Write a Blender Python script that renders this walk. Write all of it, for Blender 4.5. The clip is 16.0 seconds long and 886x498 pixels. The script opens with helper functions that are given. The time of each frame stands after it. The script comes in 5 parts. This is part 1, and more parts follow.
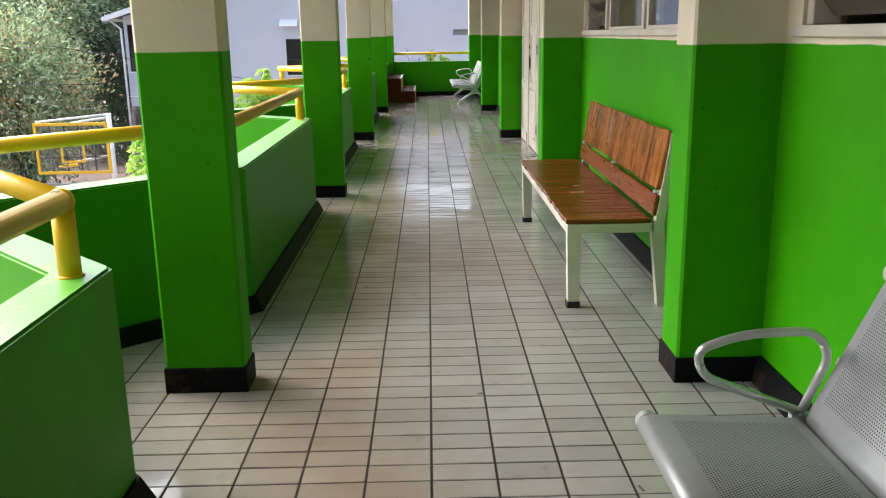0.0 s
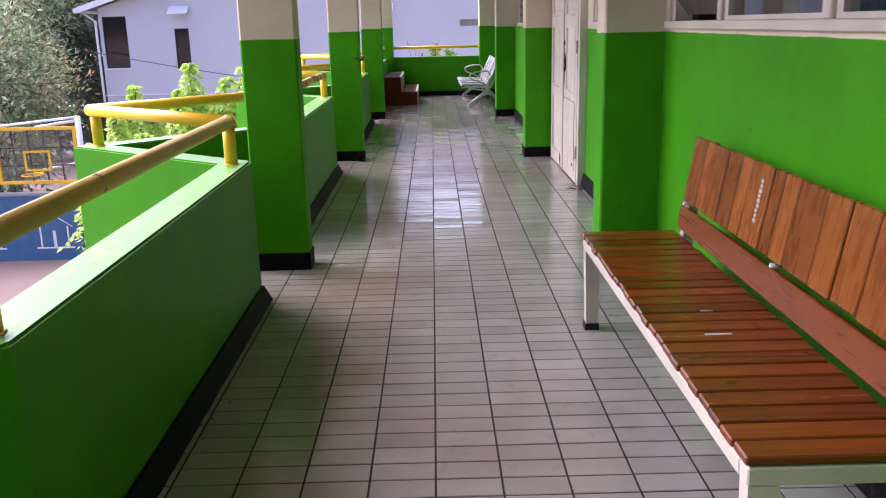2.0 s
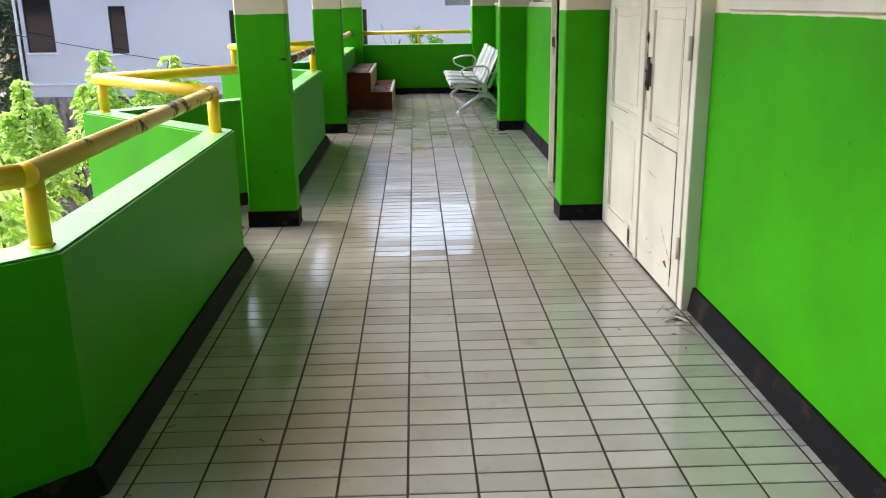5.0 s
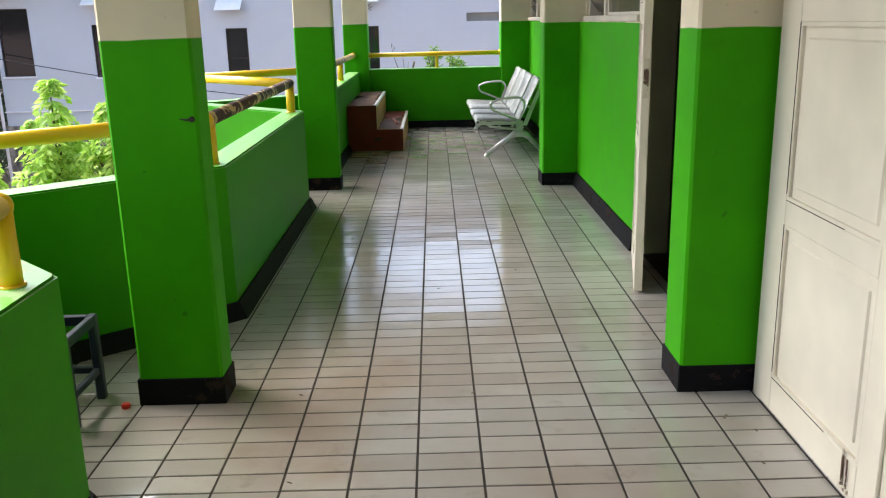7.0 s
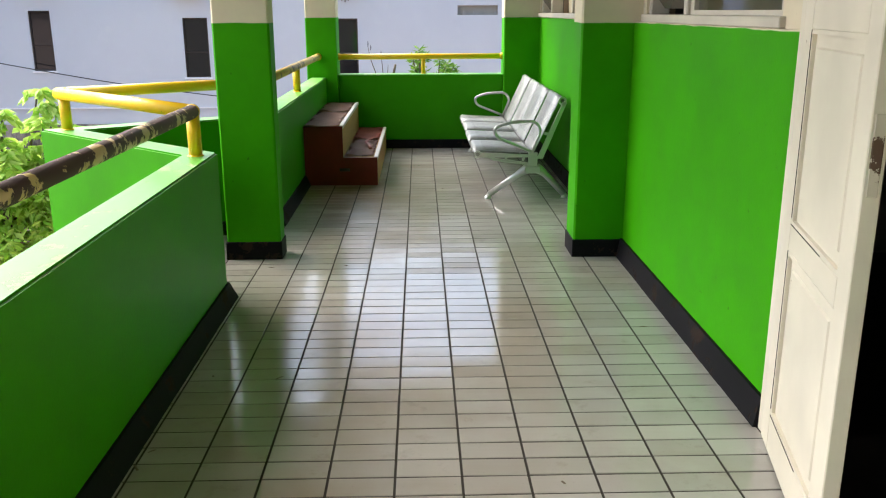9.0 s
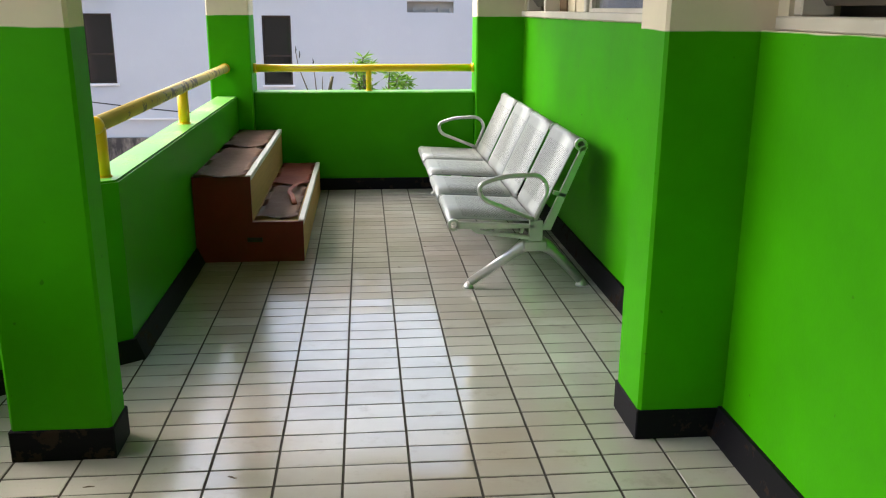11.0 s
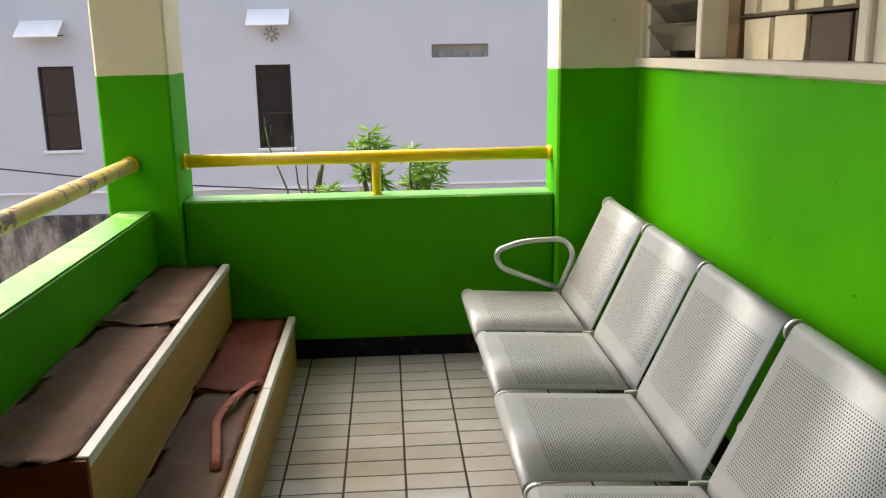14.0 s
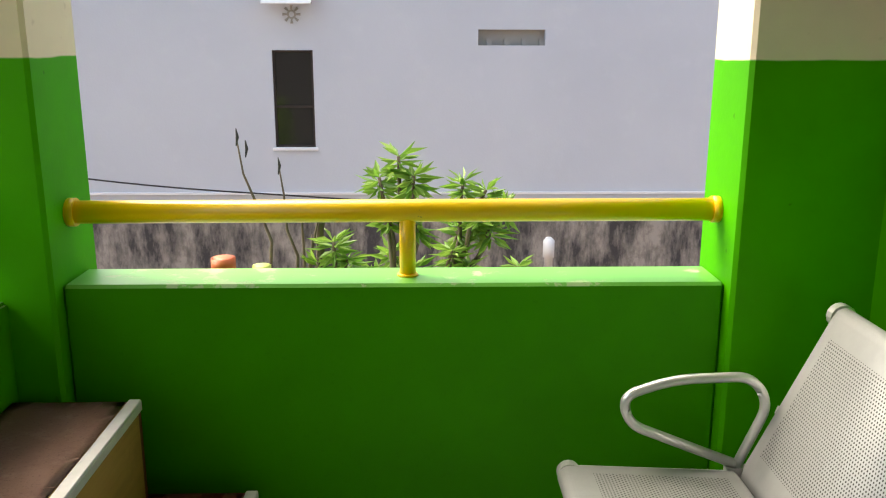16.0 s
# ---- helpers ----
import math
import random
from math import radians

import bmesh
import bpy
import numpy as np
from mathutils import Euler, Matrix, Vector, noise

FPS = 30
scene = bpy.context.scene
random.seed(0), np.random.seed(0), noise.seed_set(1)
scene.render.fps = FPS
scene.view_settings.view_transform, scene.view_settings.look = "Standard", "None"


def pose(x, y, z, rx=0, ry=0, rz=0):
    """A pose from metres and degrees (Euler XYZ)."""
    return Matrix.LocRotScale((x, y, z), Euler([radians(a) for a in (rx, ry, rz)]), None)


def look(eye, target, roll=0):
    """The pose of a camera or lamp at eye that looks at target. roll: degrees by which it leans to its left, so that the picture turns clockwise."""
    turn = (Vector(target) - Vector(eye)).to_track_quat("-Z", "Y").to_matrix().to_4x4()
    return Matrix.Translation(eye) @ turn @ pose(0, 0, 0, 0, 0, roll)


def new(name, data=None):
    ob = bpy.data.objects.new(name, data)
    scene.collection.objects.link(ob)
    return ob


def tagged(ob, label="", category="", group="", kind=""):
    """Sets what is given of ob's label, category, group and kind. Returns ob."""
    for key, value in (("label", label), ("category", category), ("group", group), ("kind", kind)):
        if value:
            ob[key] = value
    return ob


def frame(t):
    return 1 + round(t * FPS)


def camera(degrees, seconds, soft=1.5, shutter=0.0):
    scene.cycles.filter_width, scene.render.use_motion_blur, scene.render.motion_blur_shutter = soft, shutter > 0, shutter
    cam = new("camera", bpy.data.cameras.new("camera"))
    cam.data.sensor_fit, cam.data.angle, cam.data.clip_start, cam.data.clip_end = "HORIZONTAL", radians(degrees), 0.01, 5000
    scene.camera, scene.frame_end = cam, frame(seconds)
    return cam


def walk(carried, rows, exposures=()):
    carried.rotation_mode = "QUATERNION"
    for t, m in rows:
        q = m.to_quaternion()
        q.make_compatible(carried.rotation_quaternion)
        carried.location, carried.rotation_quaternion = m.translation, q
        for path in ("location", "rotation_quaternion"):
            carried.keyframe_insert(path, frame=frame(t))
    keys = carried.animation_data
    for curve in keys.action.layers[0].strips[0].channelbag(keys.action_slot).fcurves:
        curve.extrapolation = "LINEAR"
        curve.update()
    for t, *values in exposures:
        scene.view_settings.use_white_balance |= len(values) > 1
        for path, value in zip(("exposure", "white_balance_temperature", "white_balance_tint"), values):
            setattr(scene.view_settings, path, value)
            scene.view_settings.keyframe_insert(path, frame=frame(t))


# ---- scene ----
cam = camera(54.9, 16.0, 1.12)
PATH = [
    (0, (0.465, 0.282, 1.312), (0.492, 2.221, 0.823), -0.9),
    (0.5, (0.46, 0.886, 1.316), (0.473, 2.824, 0.82), -1.0),
    (1, (0.472, 1.531, 1.321), (0.474, 3.467, 0.818), -1.2),
    (1.5, (0.47, 2.043, 1.341), (0.471, 3.978, 0.835), -1.2),
    (2, (0.475, 2.65, 1.333), (0.488, 4.583, 0.823), -1.3),
    (2.5, (0.491, 3.303, 1.33), (0.524, 5.233, 0.804), -1.6),
    (3, (0.5, 3.884, 1.327), (0.553, 5.809, 0.788), -2.1),
    (5.5, (0.501, 6.727, 1.324), (0.556, 8.648, 0.77), -0.7),
    (6, (0.512, 7.346, 1.313), (0.554, 9.27, 0.77), -1.0),
    (6.5, (0.517, 7.962, 1.322), (0.54, 9.891, 0.791), -1.0),
    (7, (0.533, 8.479, 1.321), (0.544, 10.41, 0.801), -1.3),
    (7.5, (0.513, 9.036, 1.321), (0.53, 10.969, 0.809), -0.7),
    (8, (0.541, 9.552, 1.336), (0.552, 11.484, 0.819), -0.2),
    (10.5, (0.535, 12.393, 1.342), (0.691, 14.307, 0.785), 0.1),
    (11, (0.538, 12.88, 1.338), (0.714, 14.796, 0.795), 0.3),
    (11.5, (0.572, 13.379, 1.356), (0.743, 15.3, 0.825), 0.1),
    (12, (0.584, 13.85, 1.36), (0.75, 15.778, 0.852), 0.4),
    (12.5, (0.572, 14.334, 1.347), (0.744, 16.268, 0.868), 0.3),
    (13, (0.556, 14.69, 1.347), (0.733, 16.631, 0.897), 0.3),
    (13.5, (0.586, 15.127, 1.358), (0.743, 17.071, 0.916), -0.3),
    (14, (0.625, 15.596, 1.366), (0.748, 17.539, 0.912), -0.9),
    (14.5, (0.605, 15.989, 1.356), (0.721, 17.93, 0.89), -1.0),
    (15, (0.619, 16.401, 1.338), (0.709, 18.339, 0.854), -0.8),
    (15.5, (0.61, 16.868, 1.321), (0.676, 18.809, 0.842), -0.3),
    (16, (0.61, 17.298, 1.324), (0.658, 19.24, 0.849), 0.1),
]
EXPOSURES = [(0.0, 2.0, 6450, 10), (0.5, 1.83, 6250, 36), (2.5, 1.93, 6000, 30), (3.1, 2.12, 5950, 13), (5.5, 2.1, 6350, 9), (7.0, 1.95, 6400, 9), (8.0, 2.05, 6500, 8),
             (10.5, 2.0, 6700, 7), (12.0, 2.1, 6900, 8), (12.5, 2.0, 7000, 9), (14.5, 1.85, 7350, 10), (16.0, 1.9, 7400, 8)]
walk(cam, [(t, look(eye, target, roll)) for t, eye, target, roll in PATH], EXPOSURES)

# ---- light: a bright overcast day ----
SUN_EL, SUN_ROT = 50.0, -58.0
world = bpy.data.worlds.new("world")
scene.world = world
world.use_nodes = True
wn = world.node_tree
sky = wn.nodes.new("ShaderNodeTexSky")
sky.sky_type = "NISHITA"
sky.sun_disc = False
sky.sun_elevation, sky.sun_rotation = radians(SUN_EL), radians(SUN_ROT)
sky.dust_density, sky.air_density, sky.ozone_density = 6.0, 1.0, 2.5
wn.links.new(sky.outputs[0], wn.nodes["Background"].inputs[0])
wn.nodes["Background"].inputs[1].default_value = 0.15
sun_data = bpy.data.lights.new("sun", "SUN")
sun_data.energy, sun_data.angle, sun_data.color = 1.5, radians(70), (1.0, 0.985, 0.96)
sun = new("sun", sun_data)
sun_dir = Vector((math.sin(radians(SUN_ROT)) * math.cos(radians(SUN_EL)), math.cos(radians(SUN_ROT)) * math.cos(radians(SUN_EL)), math.sin(radians(SUN_EL))))
sun.matrix_world = look(sun_dir * 40, (0, 0, 0))


# ---- materials ----
def rgb(hexa):
    c = [int(hexa[i:i + 2], 16) / 255 for i in (0, 2, 4)]
    return tuple(v / 12.92 if v < 0.04045 else ((v + 0.055) / 1.055) ** 2.4 for v in c)


class Nodes:
    def __init__(self, name):
        self.mat = bpy.data.materials.new(name)
        self.mat.use_nodes = True
        self.t = self.mat.node_tree
        self.bsdf = self.t.nodes["Principled BSDF"]

    def add(self, kind, **ins):
        n = self.t.nodes.new(kind)
        for k, v in ins.items():
            n.inputs[int(k[1:]) if k[0] == "_" and k[1:].isdigit() else k].default_value = v
        return n

    def link(self, a, b):
        self.t.links.new(a, b)

    def math(self, op, a, b=0.0, c=None):
        n = self.t.nodes.new("ShaderNodeMath")
        n.operation = op
        for i, v in enumerate((a, b, c)):
            if v is None:
                continue
            if isinstance(v, (int, float)):
                n.inputs[i].default_value = v
            else:
                self.link(v, n.inputs[i])
        return n.outputs[0]

    def coords(self, kind="Object"):
        return self.t.nodes.new("ShaderNodeTexCoord").outputs[kind]

    def position(self):
        return self.t.nodes.new("ShaderNodeNewGeometry").outputs["Position"]

    def noise(self, scale, detail=4.0, rough=0.55, vec=None):
        n = self.add("ShaderNodeTexNoise", Scale=scale, Detail=detail, Roughness=rough)
        if vec is not None:
            self.link(vec, n.inputs["Vector"])
        return n.outputs["Fac"]

    def ramp(self, fac, lo, hi):
        n = self.add("ShaderNodeMapRange", _1=lo, _2=hi)
        self.link(fac, n.inputs[0])
        return n.outputs[0]

    def mix(self, fac, a, b, mode="MIX"):
        n = self.t.nodes.new("ShaderNodeMix")
        n.data_type, n.blend_type = "RGBA", mode
        for sock, v in ((n.inputs[0], fac), (n.inputs[6], a), (n.inputs[7], b)):
            if isinstance(v, (int, float)):
                sock.default_value = v
            elif isinstance(v, tuple):
                sock.default_value = (*v[:3], 1)
            else:
                self.link(v, sock)
        return n.outputs[2]

    def bump(self, height, strength, dist=0.01):
        n = self.add("ShaderNodeBump", Strength=strength, Distance=dist)
        self.link(height, n.inputs["Height"])
        self.link(n.outputs[0], self.bsdf.inputs["Normal"])

    def done(self, color=None, rough=None, metal=0.0, spec=0.5):
        b = self.bsdf
        for key, v in (("Base Color", color), ("Roughness", rough), ("Metallic", metal), ("Specular IOR Level", spec)):
            if v is None:
                continue
            if isinstance(v, tuple):
                b.inputs[key].default_value = (*v[:3], 1)
            elif isinstance(v, (int, float)):
                b.inputs[key].default_value = v
            else:
                self.link(v, b.inputs[key])
        return self.mat


def shade(c, k):
    return tuple(min(1.0, v * k) for v in c)


def painted(name, c, rough=0.4, var=0.12, bump=0.15, scale=3.0, spec=0.5):
    """Paint with cloudy unevenness, fine brush relief and a few scuffs."""
    n = Nodes(name)
    p = n.position()
    big, fine = n.noise(scale, 5, 0.6, p), n.noise(scale * 28, 3, 0.6, p)
    col = n.mix(n.ramp(big, 0.3, 0.7), shade(c, 1 - var), shade(c, 1 + var))
    col = n.mix(n.math("MULTIPLY", n.ramp(fine, 0.62, 0.75), 0.25), col, shade(c, 0.6))
    n.bump(n.math("ADD", n.math("MULTIPLY", fine, 0.5), big), bump, 0.004)
    return n.done(col, n.math("ADD", n.math("MULTIPLY", big, 0.16), rough - 0.08), 0.0, spec)


GREEN = (0.043, 0.325, 0.0004)
CREAM = (0.74, 0.66, 0.50)


def two_tone():
    n = Nodes("two_tone_wall_paint")
    p = n.position()
    sep = n.t.nodes.new("ShaderNodeSeparateXYZ")
    n.link(p, sep.inputs[0])
    big, fine, wob = n.noise(2.2, 5, 0.6, p), n.noise(70, 3, 0.6, p), n.noise(5.0, 2, 0.5, p)
    spots = n.noise(26, 2, 0.5, p)
    g = n.mix(n.ramp(big, 0.3, 0.7), shade(GREEN, 0.86), shade(GREEN, 1.14))
    g = n.mix(n.math("MULTIPLY", n.ramp(spots, 0.74, 0.78), 0.5), g, (0.02, 0.09, 0.004))
    c = n.mix(n.ramp(big, 0.3, 0.7), shade(CREAM, 0.9), shade(CREAM, 1.06))
    c = n.mix(n.math("MULTIPLY", n.ramp(spots, 0.7, 0.8), 0.35), c, (0.35, 0.28, 0.18))
    rise = n.math("ADD", n.math("MULTIPLY", n.ramp(sep.outputs[1], 4.0, 14.0), 0.018), n.math("MULTIPLY", n.ramp(sep.outputs[0], 0.3, 1.0), -0.004))
    edge = n.math("ADD", n.math("SUBTRACT", sep.outputs[2], rise), n.math("MULTIPLY", n.math("SUBTRACT", wob, 0.5), 0.014))
    up = n.ramp(edge, 1.264, 1.268)
    n.bump(n.math("ADD", n.math("MULTIPLY", fine, 0.4), big), 0.22, 0.005)
    return n.done(n.mix(up, g, c), n.math("ADD", n.math("MULTIPLY", big, 0.2), n.math("ADD", n.math("MULTIPLY", up, 0.10), 0.45)), 0.0, 0.11)


def tile_mat():
    n = Nodes("glazed_floor_tile")
    p = n.position()
    isl = n.t.nodes.new("ShaderNodeNewGeometry").outputs["Random Per Island"]
    obj = n.t.nodes.new("ShaderNodeObjectInfo").outputs["Random"]
    r = n.math("FRACT", n.math("ADD", isl, obj))
    big, fine = n.noise(1.6, 5, 0.6, p), n.noise(120, 3, 0.6, p)
    stain, grime = n.noise(0.55, 4, 0.6, p), n.noise(7, 6, 0.7, p)
    col = n.mix(r, (0.34, 0.328, 0.314), (0.425, 0.41, 0.394))
    col = n.mix(n.math("MULTIPLY", n.ramp(stain, 0.45, 0.7), 0.6), col, (0.25, 0.175, 0.115))
    col = n.mix(n.math("MULTIPLY", n.ramp(big, 0.5, 0.75), 0.4), col, (0.20, 0.165, 0.14))
    col = n.mix(n.math("MULTIPLY", n.ramp(grime, 0.58, 0.75), 0.4), col, (0.15, 0.125, 0.105))
    col = n.mix(n.math("MULTIPLY", n.ramp(fine, 0.64, 0.76), 0.35), col, (0.16, 0.135, 0.115))
    sep = n.t.nodes.new("ShaderNodeSeparateXYZ")
    n.link(p, sep.inputs[0])
    away = n.math("ABSOLUTE", n.math("SUBTRACT", sep.outputs[0], n.math("ADD", n.math("MULTIPLY", stain, 0.30), -0.10)))
    band = n.math("MULTIPLY", n.math("SUBTRACT", 1.0, n.ramp(away, 0.08, 0.40)), n.ramp(n.noise(1.1, 4, 0.6, p), 0.32, 0.62))
    col = n.mix(n.math("MULTIPLY", band, 0.42), col, (0.26, 0.165, 0.095))
    n.bump(n.math("ADD", n.noise(9, 2, 0.5, p), n.math("MULTIPLY", fine, 0.06)), 0.06, 0.003)
    return n.done(col, n.math("ADD", n.math("MULTIPLY", band, 0.12), n.math("ADD", n.math("MULTIPLY", grime, 0.16), n.math("MULTIPLY", r, 0.05))), 0.0, 1.0)


def wood(name, a, b, rough, axis):
    """Grain streaks along one axis, with each board its own tone."""
    n = Nodes(name)
    mp = n.add("ShaderNodeMapping")
    mp.inputs["Scale"].default_value = {"x": (2, 34, 34), "y": (34, 2, 34), "z": (30, 30, 2)}[axis]
    n.link(n.position(), mp.inputs[0])
    rnd = n.t.nodes.new("ShaderNodeObjectInfo").outputs["Random"]
    off = n.t.nodes.new("ShaderNodeVectorMath")
    off.operation = "ADD"
    comb = n.t.nodes.new("ShaderNodeCombineXYZ")
    for i in range(3):
        n.link(n.math("MULTIPLY", rnd, 37.0), comb.inputs[i])
    n.link(mp.outputs[0], off.inputs[0])
    n.link(comb.outputs[0], off.inputs[1])
    g = n.noise(1.0, 6, 0.65, off.outputs[0])
    col = n.mix(n.ramp(g, 0.32, 0.68), a, b)
    col = n.mix(0.5, col, n.mix(rnd, shade(a, 0.6), shade(b, 1.2)))
    streak = n.noise(1.7, 3, 0.6, off.outputs[0])
    col = n.mix(n.math("MULTIPLY", n.ramp(streak, 0.50, 0.72), 0.22), col, shade(a, 0.45))
    wear = n.noise(9.0, 5, 0.7, n.position())
    col = n.mix(n.math("MULTIPLY", n.ramp(wear, 0.56, 0.72), 0.35), col, shade(a, 0.55))
    n.bump(g, 0.2, 0.002)
    return n.done(col, n.math("ADD", n.math("MULTIPLY", g, 0.2), rough))


def chipped(name, c, under, amount, rough=0.35, spec=0.5):
    """Gloss paint flaked off in patches."""
    n = Nodes(name)
    p = n.position()
    a, b = n.noise(11, 5, 0.7, p), n.noise(3, 3, 0.5, p)
    mask = n.ramp(n.math("ADD", n.math("MULTIPLY", a, 0.75), n.math("MULTIPLY", b, 0.35)), amount, amount + 0.02)
    col = n.mix(n.ramp(b, 0.3, 0.7), shade(c, 0.88), shade(c, 1.08))
    n.bump(n.math("MULTIPLY", mask, -1.0), 0.4, 0.002)
    return n.done(n.mix(mask, col, under), n.math("ADD", n.math("MULTIPLY", mask, 0.35), rough), 0.0, spec)


def perforated():
    """Brushed silver sheet with rows of small punched holes inside a plain margin."""
    n = Nodes("perforated_steel")
    uv = n.t.nodes.new("ShaderNodeUVMap")
    sep = n.t.nodes.new("ShaderNodeSeparateXYZ")
    n.link(uv.outputs[0], sep.inputs[0])
    u, v = sep.outputs[0], sep.outputs[1]
    pitch = 0.0088
    row = n.math("FLOOR", n.math("DIVIDE", v, pitch * 0.866))
    shift = n.math("MULTIPLY", n.math("MODULO", row, 2.0), 0.5)
    du = n.math("SUBTRACT", n.math("FRACT", n.math("ADD", n.math("DIVIDE", u, pitch), shift)), 0.5)
    dv = n.math("MULTIPLY", n.math("SUBTRACT", n.math("FRACT", n.math("DIVIDE", v, pitch * 0.866)), 0.5), 0.866)
    d2 = n.math("ADD", n.math("MULTIPLY", du, du), n.math("MULTIPLY", dv, dv))
    hole = n.math("LESS_THAN", d2, 0.068)
    inside = n.math("MULTIPLY", n.math("LESS_THAN", n.math("ABSOLUTE", u), 0.232), n.math("LESS_THAN", n.math("ABSOLUTE", v), 0.156))
    hole = n.math("MULTIPLY", hole, inside)
    g = n.noise(40, 3, 0.6, n.position())
    col = n.mix(hole, n.mix(g, (0.28, 0.29, 0.287), (0.375, 0.385, 0.382)), (0.03, 0.03, 0.028))
    return n.done(col, n.math("ADD", n.math("MULTIPLY", g, 0.15), 0.42), n.math("MULTIPLY", n.math("SUBTRACT", 1.0, hole), 0.45))


def leafy(name, a, b, rough=0.5):
    n = Nodes(name)
    isl = n.t.nodes.new("ShaderNodeNewGeometry").outputs["Random Per Island"]
    col = n.mix(isl, a, b)
    tr = n.t.nodes.new("ShaderNodeBsdfTranslucent")
    n.link(col, tr.inputs["Color"])
    mx = n.add("ShaderNodeMixShader", Fac=0.4)
    n.link(n.bsdf.outputs[0], mx.inputs[1])
    n.link(tr.outputs[0], mx.inputs[2])
    n.link(mx.outputs[0], n.t.nodes["Material Output"].inputs["Surface"])
    return n.done(col, rough)


def house_paint():
    n = Nodes("lavender_grey_render")
    p = n.position()
    big, mid, fine = n.noise(0.35, 6, 0.6, p), n.noise(2.5, 6, 0.65, p), n.noise(40, 3, 0.6, p)
    col = n.mix(n.ramp(big, 0.3, 0.7), (0.46, 0.485, 0.535), (0.53, 0.555, 0.60))
    col = n.mix(n.math("MULTIPLY", n.ramp(mid, 0.55, 0.8), 0.45), col, (0.58, 0.60, 0.63))
    n.bump(n.math("ADD", mid, n.math("MULTIPLY", fine, 0.4)), 0.3, 0.01)
    return n.done(col, 0.75)


def mossy():
    n = Nodes("mossy_concrete")
    p = n.position()
    mp = n.add("ShaderNodeMapping")
    mp.inputs["Scale"].default_value = (2.2, 2.2, 0.7)
    n.link(p, mp.inputs[0])
    a, b = n.noise(1.5, 7, 0.7, mp.outputs[0]), n.noise(9, 5, 0.7, p)
    col = n.mix(n.ramp(a, 0.42, 0.6), (0.05, 0.045, 0.045), (0.33, 0.29, 0.25))
    col = n.mix(n.ramp(b, 0.5, 0.8), col, (0.12, 0.11, 0.09))
    n.bump(b, 0.6, 0.02)
    return n.done(col, 0.9)


def ground_mat():
    n = Nodes("earth_and_paving")
    p = n.position()
    a, b = n.noise(0.3, 6, 0.6, p), n.noise(6, 5, 0.6, p)
    col = n.mix(n.ramp(a, 0.35, 0.65), (0.20, 0.13, 0.11), (0.27, 0.19, 0.16))
    col = n.mix(n.math("MULTIPLY", b, 0.4), col, (0.12, 0.10, 0.08))
    n.bump(b, 0.4, 0.02)
    return n.done(col, 0.85)


def glass_mat():
    n = Nodes("window_glass")
    n.bsdf.inputs["Transmission Weight"].default_value = 1.0
    n.bsdf.inputs["IOR"].default_value = 1.45
    return n.done((0.82, 0.86, 0.86), 0.03)


def plain(name, c, rough=0.5, metal=0.0, var=0.1, scale=8.0):
    n = Nodes(name)
    g = n.noise(scale, 4, 0.6, n.position())
    n.bump(g, 0.1, 0.002)
    return n.done(n.mix(g, shade(c, 1 - var), shade(c, 1 + var)), rough, metal)


def rubber_mat(name, a, b, dust):
    """Worn ribbed matting: cloudy tone, fine pits and trodden dust."""
    n = Nodes(name)
    p = n.position()
    big, mid, fine = n.noise(4, 5, 0.6, p), n.noise(22, 5, 0.7, p), n.noise(160, 2, 0.6, p)
    col = n.mix(n.ramp(big, 0.3, 0.7), a, b)
    col = n.mix(n.math("MULTIPLY", n.ramp(mid, 0.5, 0.75), 0.5), col, dust)
    col = n.mix(n.math("MULTIPLY", n.ramp(fine, 0.58, 0.7), 0.4), col, shade(a, 0.45))
    n.bump(n.math("ADD", mid, n.math("MULTIPLY", fine, 0.5)), 0.35, 0.003)
    return n.done(col, 0.62, 0.0, 0.3)


